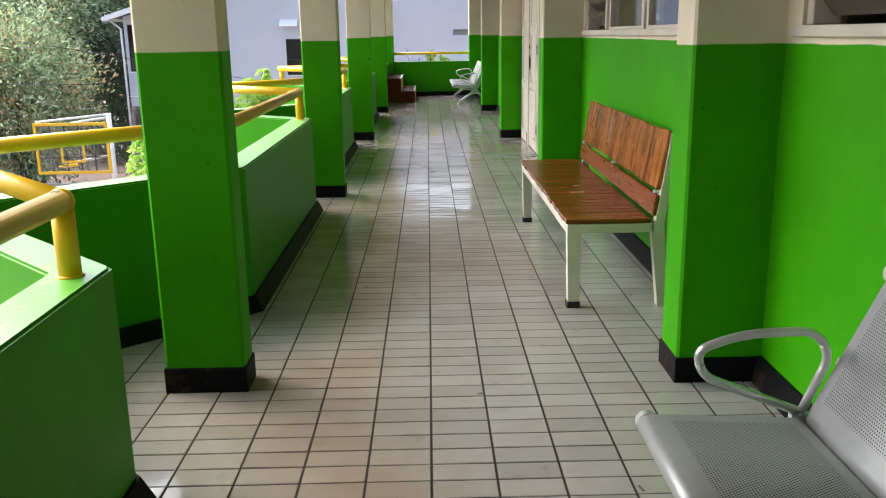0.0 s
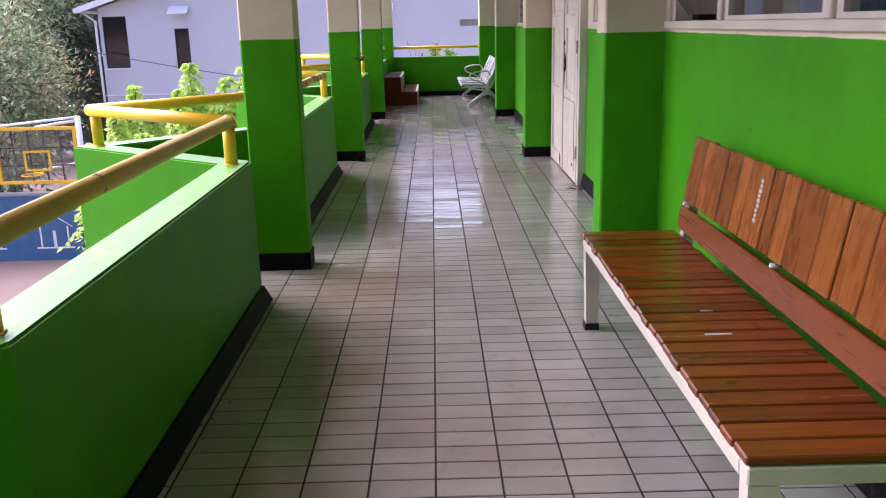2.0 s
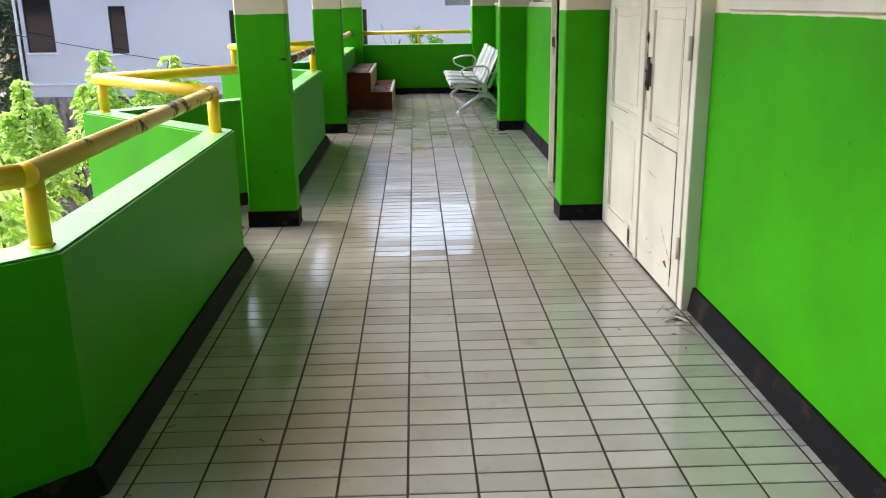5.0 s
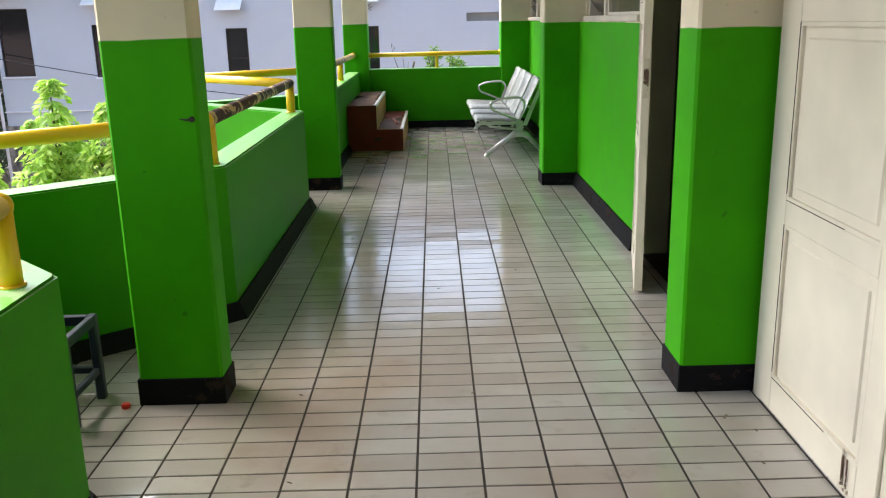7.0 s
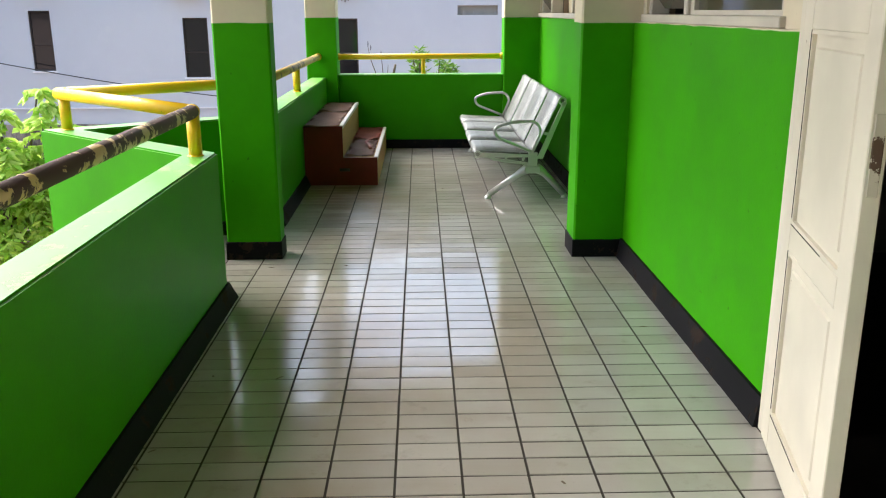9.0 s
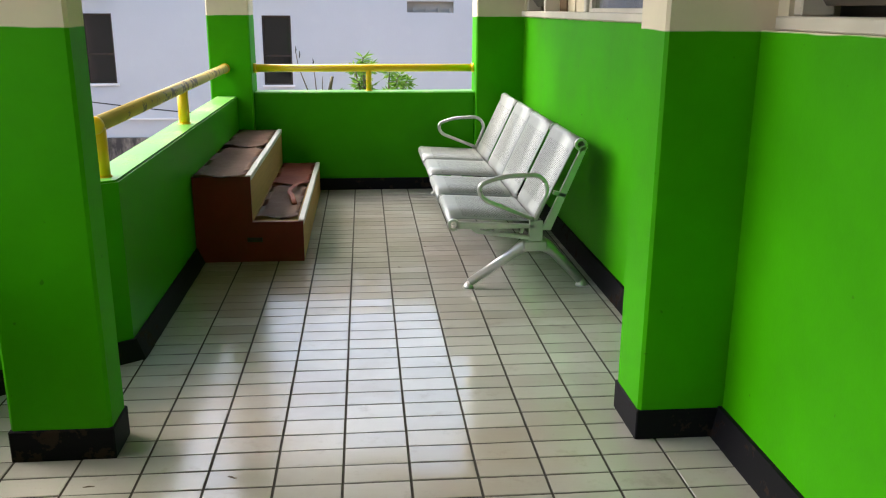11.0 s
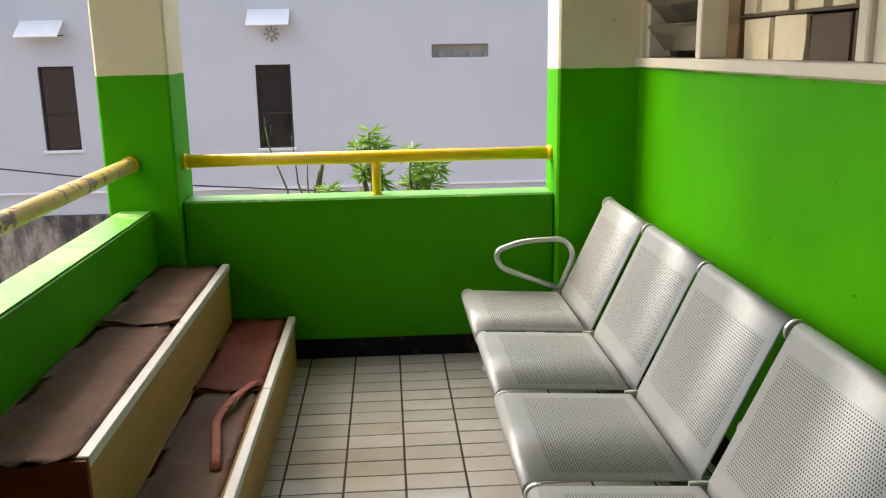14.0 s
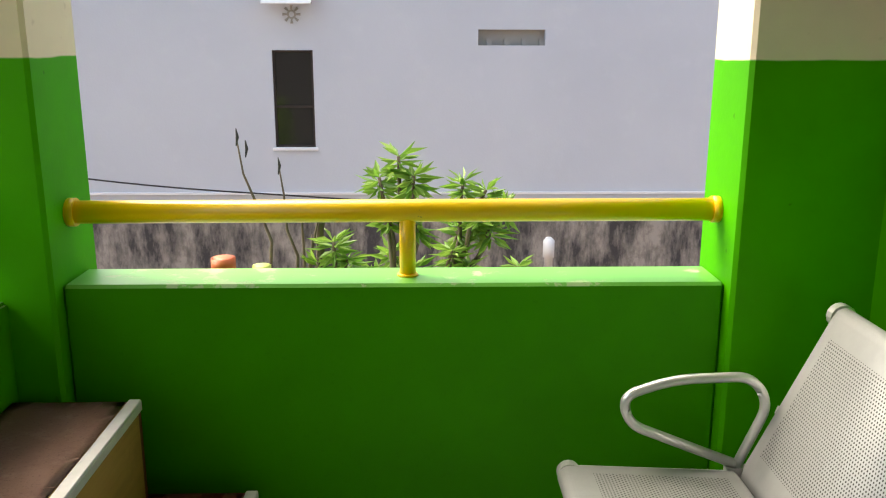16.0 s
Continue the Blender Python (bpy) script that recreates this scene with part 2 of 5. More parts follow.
M = {
    "wall": two_tone(),
    # Wall green taken down to 0.84, putting the parapet's shade into its paint.
    "green": painted("shaded_parapet_green_paint", shade(GREEN, 0.84), 0.44, 0.13, 0.2, 2.2, 0.12),
    # Worn green, paled to put the sky's sheen into the colour.
    "skylit_worn_top": chipped("skylit_worn_green_paint", (0.125, 0.42, 0.055), (0.30, 0.46, 0.20), 0.60, 0.35, 0.45),
    "cream": painted("cream_wall_paint", CREAM, 0.55, 0.08),
    # Dark grey, not white: the unseen ceiling is darkened to hold down bounce light.
    "white": painted("low_bounce_ceiling_paint", (0.20, 0.195, 0.185), 0.7, 0.05),
    "black": chipped("black_skirting_paint", (0.008, 0.0075, 0.0095), (0.032, 0.022, 0.018), 0.62, 0.6, 0.08),
    "tile": tile_mat(),
    "grout": plain("dark_grout", (0.022, 0.015, 0.012), 0.95),
    "yellow": chipped("yellow_gloss_paint", (0.84, 0.52, 0.010), (0.10, 0.055, 0.04), 0.70, 0.3),
    "yellow_used": chipped("dulled_yellow_paint", (0.62, 0.43, 0.10), (0.09, 0.05, 0.04), 0.68, 0.4),
    "yellow_chipped": chipped("chipped_yellow_paint", (0.62, 0.44, 0.11), (0.085, 0.05, 0.04), 0.62, 0.38),
    "yellow_pale": chipped("bleached_yellow_paint", (0.62, 0.45, 0.13), (0.26, 0.19, 0.16), 0.60, 0.42),
    "yellow_worn": chipped("flaking_yellow_paint", (0.60, 0.45, 0.20), (0.075, 0.045, 0.04), 0.50, 0.4),
    "door": chipped("old_cream_door_paint", (0.72, 0.66, 0.54), (0.28, 0.20, 0.13), 0.745, 0.45),
    "hinge": chipped("painted_hinge_steel", (0.60, 0.54, 0.44), (0.12, 0.07, 0.045), 0.56, 0.5),
    "joint": plain("dark_door_joint", (0.03, 0.02, 0.015), 0.8),
    "frame": chipped("cream_window_paint", (0.62, 0.57, 0.48), (0.25, 0.19, 0.14), 0.74, 0.5),
    "bench_steel": chipped("cream_enamelled_steel", (0.70, 0.65, 0.53), (0.25, 0.2, 0.15), 0.75, 0.4),
    "slat": wood("oiled_seat_slat_wood", (0.095, 0.020, 0.003), (0.27, 0.068, 0.009), 0.14, "x"),
    "board": wood("varnished_back_board_wood", (0.19, 0.046, 0.006), (0.42, 0.130, 0.020), 0.18, "z"),
    "rail_board": wood("reddish_back_rail_wood", (0.15, 0.032, 0.004), (0.25, 0.062, 0.009), 0.18, "y"),
    "rubber": plain("black_rubber", (0.015, 0.014, 0.013), 0.7),
    "perf": perforated(),
    "steel": plain("silver_painted_steel", (0.60, 0.60, 0.58), 0.32, 0.7, 0.06, 20),
    "steel_dark": plain("dark_steel_beam", (0.06, 0.06, 0.06), 0.5, 0.3),
    "maroon": painted("maroon_board_paint", (0.135, 0.014, 0.008), 0.5, 0.25, 0.3, 3.0, 0.3),
    "ply": wood("bare_plywood", (0.36, 0.20, 0.050), (0.50, 0.29, 0.085), 0.6, "y"),
    "mat": rubber_mat("brown_rubber_mat", (0.22, 0.115, 0.080), (0.33, 0.20, 0.15), (0.42, 0.29, 0.23)),
    "mat_red": rubber_mat("red_brown_mat", (0.21, 0.045, 0.026), (0.32, 0.090, 0.055), (0.35, 0.16, 0.115)),
    "nosing": plain("pale_aluminium_nosing", (0.62, 0.61, 0.58), 0.45, 0.2, 0.12, 30),
    "glass": glass_mat(),
    "louvre": plain("smoked_louvre_glass", (0.10, 0.085, 0.065), 0.12, 0.0, 0.1),
    "room": plain("dim_room_paint", (0.30, 0.28, 0.25), 0.8),
    "paper": plain("yellowed_paper", (0.70, 0.62, 0.44), 0.8, 0.0, 0.12, 14),
    "brownboard": wood("bare_brown_board", (0.17, 0.11, 0.05), (0.25, 0.165, 0.08), 0.6, "z"),
    "card": plain("brown_cardboard", (0.09, 0.06, 0.04), 0.8),
    "curtain_blue": plain("blue_curtain", (0.05, 0.09, 0.22), 0.8),
    "curtain_pale": plain("pale_blue_curtain", (0.32, 0.42, 0.48), 0.8),
    "curtain_grey": plain("grey_curtain", (0.22, 0.21, 0.19), 0.8),
    "house": house_paint(),
    "moss": mossy(),
    "house_trim": plain("white_house_trim", (0.72, 0.72, 0.74), 0.6),
    "house_glass": plain("dark_tinted_pane", (0.012, 0.012, 0.013), 0.06, 0.0, 0.05),
    "roof": plain("grey_roof_sheet", (0.22, 0.22, 0.24), 0.6),
    "awning": plain("white_awning_sheet", (0.78, 0.78, 0.78), 0.5, 0.0, 0.08),
    "ground": ground_mat(),
    "bluewall": chipped("blue_wall_paint", (0.04, 0.13, 0.26), (0.16, 0.20, 0.24), 0.70, 0.6),
    "whitepaint": plain("white_steel_paint", (0.75, 0.75, 0.74), 0.4),
    "hoopyellow": plain("yellow_board_paint", (0.75, 0.45, 0.02), 0.4),
    "acrylic": glass_mat(),
    "bark": plain("grey_brown_bark", (0.13, 0.10, 0.075), 0.9, 0.0, 0.4, 12),
    "leaf_dark": leafy("mango_leaf", (0.09, 0.17, 0.055), (0.62, 0.72, 0.45)),
    "leaf_pale": leafy("flowering_shoot", (0.42, 0.46, 0.16), (0.66, 0.36, 0.24)),
    "leaf_far": leafy("far_foliage", (0.05, 0.085, 0.05), (0.14, 0.19, 0.11)),
    "leaf_bright": leafy("young_leaf", (0.26, 0.50, 0.04), (0.62, 0.78, 0.20)),
    "leaf_shrub": leafy("shrub_leaf", (0.09, 0.22, 0.025), (0.26, 0.42, 0.07)),
    "navy": plain("navy_plastic", (0.015, 0.022, 0.045), 0.45),
    "terracotta": plain("orange_plastic_pot", (0.42, 0.09, 0.02), 0.5),
    "potgreen": plain("green_plastic_pot", (0.35, 0.45, 0.08), 0.5),
    "cable": plain("black_cable", (0.02, 0.02, 0.022), 0.6),
    "red": plain("red_plastic", (0.6, 0.03, 0.015), 0.4),
    # Dark grey for the added sky-blocking wall, low to hold down bounce.
    "blocker_grey": plain("dark_grey_blocker_render", (0.13, 0.13, 0.12), 0.85, 0.0, 0.2, 3),
    "concrete": plain("grey_concrete", (0.30, 0.29, 0.27), 0.85, 0.0, 0.2, 4),
}


# ---- mesh helpers ----
def box(bm, x0, x1, y0, y1, z0, z1, bevel=0.0):
    m = Matrix.Translation(((x0 + x1) / 2, (y0 + y1) / 2, (z0 + z1) / 2)) @ Matrix.Diagonal((x1 - x0, y1 - y0, z1 - z0, 1))
    vs = bmesh.ops.create_cube(bm, size=1, matrix=m)["verts"]
    if bevel:
        es = {e for v in vs for e in v.link_edges}
        bmesh.ops.bevel(bm, geom=list(es), offset=bevel, segments=1, affect="EDGES", profile=0.5)
    return bm


def boxed(*a, bevel=0.0):
    return box(bmesh.new(), *a, bevel=bevel)


def tube(bm, pts, radii, seg=12, cap=True, squash=1.0):
    """A round tube along a polyline; radii is one number or one for each point."""
    pts = [Vector(p) for p in pts]
    if isinstance(radii, (int, float)):
        radii = [radii] * len(pts)
    rings, side = [], None
    for i, p in enumerate(pts):
        d = (pts[min(i + 1, len(pts) - 1)] - pts[max(i - 1, 0)]).normalized()
        ref = side if side is not None else (Vector((0, 0, 1)) if abs(d.z) < 0.9 else Vector((1, 0, 0)))
        a = d.cross(ref)
        a = a.normalized() if a.length > 1e-6 else d.orthogonal().normalized()
        b = d.cross(a).normalized()
        side = a.cross(d).normalized()
        rings.append([bm.verts.new(p + radii[i] * (math.cos(t) * a + squash * math.sin(t) * b)) for t in [2 * math.pi * k / seg for k in range(seg)]])
    for r, q in zip(rings, rings[1:]):
        for k in range(seg):
            f = bm.faces.new((r[k], r[(k + 1) % seg], q[(k + 1) % seg], q[k]))
            f.smooth = True
    if cap:
        bm.faces.new(rings[0][::-1])
        bm.faces.new(rings[-1])
    bmesh.ops.recalc_face_normals(bm, faces=bm.faces[:])
    return bm


def extrude_profile(bm, prof, y0, y1, axis="y"):
    """A closed profile of (a, z) pairs pushed along y (a is x) or along x (a is y)."""
    def at(a, z, s):
        return (a, s, z) if axis == "y" else (s, a, z)
    r0 = [bm.verts.new(at(a, z, y0)) for a, z in prof]
    r1 = [bm.verts.new(at(a, z, y1)) for a, z in prof]
    n = len(prof)
    for k in range(n):
        bm.faces.new((r0[k], r0[(k + 1) % n], r1[(k + 1) % n], r1[k]))
    bm.faces.new(r0[::-1])
    bm.faces.new(r1)
    bmesh.ops.recalc_face_normals(bm, faces=bm.faces[:])
    return bm


def mesh_of(name, bm, material):
    me = bpy.data.meshes.new(name)
    bm.to_mesh(me)
    bm.free()
    me.materials.append(material)
    return me


def part(name, bm, material, parent=None, label=""):
    ob = new(name, mesh_of(name, bm, material))
    if parent is not None:
        ob.parent = parent
    if label:
        tagged(ob, label)
    return ob


def empty(name, label, category, group="", at=(0, 0, 0), kind=""):
    ob = new(name)
    ob.location = at
    return tagged(ob, label, category, group, kind)


def structure(name, bm, material, label, category):
    return tagged(part(name, bm, material), label, category, kind="structure")


def rounded(pts, r, n=5):
    """A polyline with its inner corners rounded."""
    pts = [Vector(p) for p in pts]
    out = [pts[0]]
    for a, b, c in zip(pts, pts[1:], pts[2:]):
        u, v = (a - b), (c - b)
        k = min(r, u.length / 2, v.length / 2)
        p, q = b + u.normalized() * k, b + v.normalized() * k
        for i in range(n + 1):
            t = i / n
            out.append((1 - t) ** 2 * p + 2 * t * (1 - t) * b + t * t * q)
    return out + [pts[-1]]


# ---- plan ----
GZ = -4.5
BAY = 4.0
COLS = [-0.68, 3.32, 7.32, 11.32, 15.32]
COL_L, COL_R, PIL, WALL = -0.55, -0.25, 1.392, 1.715
Y0, Y1 = -3.2, 19.33
CEIL = 2.95
PAR, THICK, PTOP = -0.41, 0.15, 0.713
NEAR = [0.98, 1.0, 1.0, 0.93, 0.80]
FAR = [-0.74, -0.785, -0.555, -0.74, -0.68]
APEX = (-1.33, 0.15)

SIDE = [-0.40, -0.405, -0.415, -0.442, -0.405, -0.388]
inner = [(SIDE[0], Y0)]
for c, a, b, p0, p1 in zip(COLS, NEAR, FAR, SIDE, SIDE[1:]):
    inner += [(p0, c + b), (APEX[0], c + APEX[1]), (p1, c + a)]
inner += [(SIDE[-1], Y1 - 0.02)]


def offset(line, d):
    """The line moved d to its left-hand side, with mitred corners."""
    out = []
    for i, p in enumerate(line):
        p = Vector(p)
        dirs = []
        if i > 0:
            dirs.append((p - Vector(line[i - 1])).normalized())
        if i < len(line) - 1:
            dirs.append((Vector(line[i + 1]) - p).normalized())
        ns = [Vector((-q.y, q.x)) for q in dirs]
        n = sum(ns, Vector((0, 0))).normalized()
        out.append(p + n * d / max(0.3, n.dot(ns[0])))
    return [(v.x, v.y) for v in out]


def ribbon(a, b, z0, z1, a_top=None):
    """A wall between two plan lines; a_top moves the first line's top edge."""
    bm = bmesh.new()
    a_top = a_top or a
    rows = [[bm.verts.new((x, y, z)) for x, y in ln] for ln, z in ((a, z0), (a_top, z1), (b, z1), (b, z0))]
    for i in range(len(a) - 1):
        for r, q in zip(rows, rows[1:] + rows[:1]):
            bm.faces.new((r[i], r[i + 1], q[i + 1], q[i]))
    for i in (0, -1):
        bm.faces.new([r[i] for r in rows])
    bmesh.ops.recalc_face_normals(bm, faces=bm.faces[:])
    return bm


outer = offset(inner, THICK)
par_bm = ribbon(inner, outer, -0.3, PTOP)
bmesh.ops.bevel(par_bm, geom=[e for e in par_bm.edges if all(abs(v.co.z - PTOP) < 1e-4 for v in e.verts)], offset=0.008, segments=2, affect="EDGES")


# Upward faces take the paler paint that carries the sky's light.
def skylit_worn_tops(bm):
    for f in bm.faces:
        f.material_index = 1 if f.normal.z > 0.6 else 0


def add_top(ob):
    ob.data.materials.append(M["skylit_worn_top"])


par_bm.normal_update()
skylit_worn_tops(par_bm)
par = structure("parapet", par_bm, M["green"], "green-painted zigzag parapet wall with worn top paled to carry sky light", "parapet")
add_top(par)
structure("skirting_parapet", ribbon(offset(inner, -0.052), offset(inner, 0.01), -0.01, 0.078, offset(inner, -0.012)), M["black"], "worn black sloping skirting along the parapet", "skirting")

# end parapet and its skirting
eb = boxed(-0.275, 1.365, Y1, Y1 + 0.165, -0.3, 0.738, bevel=0.008)
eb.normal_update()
skylit_worn_tops(eb)
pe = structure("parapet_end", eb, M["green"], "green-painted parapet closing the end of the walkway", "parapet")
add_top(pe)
structure("skirting_end", extrude_profile(bmesh.new(), [(Y1 - 0.016, -0.01), (Y1 + 0.002, -0.01), (Y1 + 0.002, 0.088), (Y1 - 0.010, 0.088)], -0.36, 1.66, "x"), M["black"], "worn black skirting under the end parapet", "skirting")

# slab, ceiling, and an unseen closing wall that also blocks the sky
slab = bmesh.new()
box(slab, -1.62, 6.0, Y0 - 0.2, Y1 + 0.17, -0.32, -0.0018)
structure("floor", slab, M["grout"], "dark grout bed of the tiled walkway floor", "floor")
# Unseen slab; its overhang to the left is added to cut sky light.
structure("ceiling", boxed(-1.85, 6.0, Y0 - 0.2, Y1 + 0.17, CEIL, CEIL + 0.15), M["white"], "unseen concrete ceiling slab, darkened to cut bounce, with an added eave", "ceiling")
# Side beam is unseen, added to cut sky light; end beam fits floor reflections.
beam = boxed(COL_L - 0.02, COL_R + 0.02, Y0 - 0.2, Y1 + 0.17, 2.50, CEIL, bevel=0.006)
box(beam, COL_R + 0.02, WALL, 19.30, 19.51, 2.50, CEIL, bevel=0.006)
structure("beam", beam, M["cream"], "cream painted concrete edge beam under the ceiling, its side run added to block sky", "beam")
# Unseen wall, stretched left and up to keep south-west sky off south faces.
structure("wall_back_blocker", boxed(-13.0, 6.0, Y0 - 0.15, Y0, GZ, 6.0), M["blocker_grey"], "plain dark grey wall closing the walkway, unseen and widened to block the sky", "wall")


def column(name, x0, x1, y0, y1, label):
    bm = boxed(x0, x1, y0, y1, -0.02, 2.50 if x1 < 0 else CEIL, bevel=0.01)
    ob = structure(name, bm, M["wall"], label, "column")
    pl = boxed(x0 - 0.006, x1 + 0.006, y0 - 0.006, y1 + 0.006, -0.01, 0.10, bevel=0.004)
    part("plinth", pl, M["black"], ob, "black-painted plinth")
    return ob


for i, c in enumerate(COLS):
    column("column_%d" % (i + 1), COL_L, COL_R, c, c + 0.15, "slim concrete column painted green below and cream above")
    column("pilaster_%d" % (i + 1), PIL, WALL + 0.01, c - 0.015 * (i == 4), c + 0.22, "wall pilaster painted green below and cream above")
column("column_end", -0.575, -0.275, 19.28, 19.57, "corner column painted green below and cream above")
column("pilaster_end", 1.365, WALL + 0.01, 19.28, 19.54, "corner pilaster painted green below and cream above")

# right-hand wall: piers, parts under sills, lintels
SILL, HEAD, DOORH = 1.312, 2.35, 2.12
DOORS = [(9.66, 11.30), (11.50, 13.24)]
WINS = [(-0.50, 3.20), (3.56, 7.24), (7.56, 9.42), (13.52, 15.24), (15.56, 19.24)]
wall = bmesh.new()
cuts = sorted([(a, b, 0.0, DOORH) for a, b in DOORS] + [(a, b, SILL, HEAD) for a, b in WINS])
y = Y0
for a, b, lo, hi in cuts:
    box(wall, WALL, WALL + 0.15, y, a, -0.02, CEIL)
    if lo:
        box(wall, WALL, WALL + 0.15, a, b, -0.02, lo)
    box(wall, WALL, WALL + 0.15, a, b, hi, CEIL)
    y = b
box(wall, WALL, WALL + 0.15, y, Y1 + 0.2, -0.02, CEIL)
box(wall, WALL - 0.046, WALL - 0.0005, 13.25, 15.299, -0.02, SILL - 0.029)
structure("wall_right", wall, M["wall"], "long wall painted green to shoulder height and cream above", "wall")
sk = bmesh.new()
spans, y = [], Y0
for c in COLS:
    spans.append((y, c - 0.006))
    y = c + 0.226
spans.append((y, 19.274))
for a, b in spans:
    for d0, d1 in DOORS:
        if a < d0 < b or a < d1 < b:
            if d0 <= a + 0.1:
                a = d1
            else:
                b = d0
    if b - a > 0.03:
        face = WALL - 0.046 if 13.0 < a < 15.0 else WALL
        extrude_profile(sk, [(face - 0.035, -0.01), (face + 0.002, -0.01), (face + 0.002, 0.105), (face - 0.014, 0.105)], a, b)
structure("skirting_wall", sk, M["black"], "worn black skirting along the wall", "skirting")

# dim rooms behind the wall
rooms = bmesh.new()
box(rooms, 5.85, 6.0, Y0, Y1, 0, CEIL)
box(rooms, WALL + 0.15, 5.85, Y1, Y1 + 0.15, 0, CEIL)
for yy in (7.30, 11.33, 15.33):
    box(rooms, WALL + 0.15, 5.85, yy, yy + 0.12, 0, CEIL)
structure("wall_rooms", rooms, M["room"], "dim painted walls of the rooms behind", "wall")


# ---- railings ----
def pipe(name, pts, parent, r=0.032, mat="yellow", label=""):
    return part(name, tube(bmesh.new(), pts, r, 14), M[mat], parent, label)


mid = offset(inner, THICK / 2)
RZ = 0.912


def post(x, y, parent, z0=PTOP, mat="yellow", r=0.030):
    p = pipe("post", [(x, y, z0 - 0.01), (x, y, RZ)], parent, r, mat)
    collar = tube(bmesh.new(), [(x, y, z0 - 0.002), (x, y, z0 + 0.006)], [r + 0.008, r + 0.004], 14)
    part("weld_collar", collar, M[mat], p)
    return p


def elbow(x, y, parent):
    bm = bmesh.new()
    bmesh.ops.create_uvsphere(bm, u_segments=14, v_segments=8, radius=0.0345, matrix=Matrix.Translation((x, y, RZ)))
    for f in bm.faces:
        f.smooth = True
    return part("elbow", bm, M["yellow"], parent)


def railing(i):
    """The rail that runs along one straight parapet and out and back round the next column."""
    r = empty("railing", "yellow-painted steel pipe handrail, flaking, on the parapet", "railing", "railings")
    k = 1 + 3 * i
    (bx, by), (cx, cy), (ax, ay) = mid[k], mid[k + 1], mid[k + 2]
    sx, sy = mid[k - 1]
    sy = max(sy, Y0 + 0.1)
    by -= 0.06
    worn = i >= 3
    pipe("rail", [(sx, sy, RZ), (bx, by, RZ)], r, 0.032, ("yellow_used", "yellow_used", "yellow_used", "yellow_chipped", "yellow_worn")[i], "flaking long rail" if worn else "")
    pipe("rail", [(bx, by, RZ), (cx, cy, RZ)], r)
    pipe("rail", [(cx, cy, RZ), (ax, ay, RZ)], r)
    for x, y in ((bx, by), (cx + 0.03, cy)):
        elbow(x, y, r)
        post(x, y, r)
    elbow(ax, ay, r)
    post(ax, ay + 0.03, r)
    return r


for i in range(5):
    railing(i)
last = empty("railing", "worn yellow pipe handrail running to the corner column", "railing", "railings")
lx, ly = mid[-2]
pipe("rail", [(lx, ly, RZ), (lx, 19.31, RZ)], last, 0.032, "yellow_pale", "flaking long rail")
post(lx, 17.75, last)
part("flange", tube(bmesh.new(), [(lx, 19.25, RZ), (lx, 19.285, RZ)], 0.037, 14), M["yellow"], last)
endr = empty("railing", "yellow pipe handrail with a single short post on the end parapet", "railing", "railings")
pipe("rail", [(-0.33, Y1 + 0.085, 0.905), (1.42, Y1 + 0.085, 0.908)], endr, 0.029)
post(0.572, Y1 + 0.085, endr, 0.738, "yellow", 0.021)
part("flange", tube(bmesh.new(), [(-0.28, Y1 + 0.085, 0.905), (-0.255, Y1 + 0.085, 0.905)], 0.036, 14), M["yellow"], endr)
part("flange", tube(bmesh.new(), [(1.345, Y1 + 0.085, 0.908), (1.370, Y1 + 0.085, 0.908)], 0.034, 14), M["yellow"], endr)


# ---- windows in the right-hand wall ----
def louvre_panel(win, a, b, z0, z1, open_deg):
    """Tilted smoked-glass blades between two mullions."""
    k, z = 0, z0 + 0.02
    while z < z1 - 0.1:
        bm = boxed(-0.003, 0.003, a + 0.012, b - 0.012, 0.0, 0.125)
        bl = part("louvre_blade", bm, M["louvre"], win)
        bl.matrix_basis = pose(WALL + 0.085, 0, z, 0, -open_deg - 4 * (k % 2))
        z += 0.112
        k += 1


def window(i, a, b, parts):
    w = empty("window_%d" % i, "cream-painted timber window with fixed panes and glass louvres", "window", kind="structure")
    X = WALL
    part("window_sill", boxed(X - 0.022, X + 0.12, a - 0.03, b + 0.03, SILL - 0.028, SILL + 0.010, bevel=0.004), M["frame"], w, "cream sill with chipped paint")
    part("window_head", boxed(X + 0.02, X + 0.12, a, b, HEAD - 0.05, HEAD), M["frame"], w)
    edges = [a] + [p[0] for p in parts[1:]] + [b]
    for e in edges:
        lo, hi = (e, e + 0.045) if e == a else ((e - 0.045, e) if e == b else (e - 0.024, e + 0.024))
        part("mullion", boxed(X + 0.012, X + 0.11, lo, hi, SILL + 0.010, HEAD - 0.05, bevel=0.005), M["frame"], w)
    for (p0, kind), p1 in zip(parts, edges[1:]):
        lo, hi = p0 + 0.045, p1 - 0.045
        if kind == "open":
            continue
        if kind == "louvre":
            louvre_panel(w, lo - 0.02, hi + 0.02, SILL + 0.02, HEAD - 0.06, 38)
        else:
            sash = bmesh.new()
            for s in ((lo - 0.02, lo + 0.03), (hi - 0.03, hi + 0.02)):
                box(sash, X + 0.03, X + 0.075, s[0], s[1], SILL + 0.011, HEAD - 0.05)
            box(sash, X + 0.03, X + 0.075, lo + 0.03, hi - 0.03, SILL + 0.011, SILL + 0.030)
            part("window_frame", sash, M["frame"], w)
            g = part("pane", boxed(X + 0.05, X + 0.054, lo + 0.03, hi - 0.03, SILL + 0.030, HEAD - 0.05), M["glass"], w)
            g.visible_shadow = False
    return w


window(1, -0.50, 3.20, [(-0.50, "louvre"), (0.35, "glass"), (1.40, "glass"), (2.40, "louvre")])
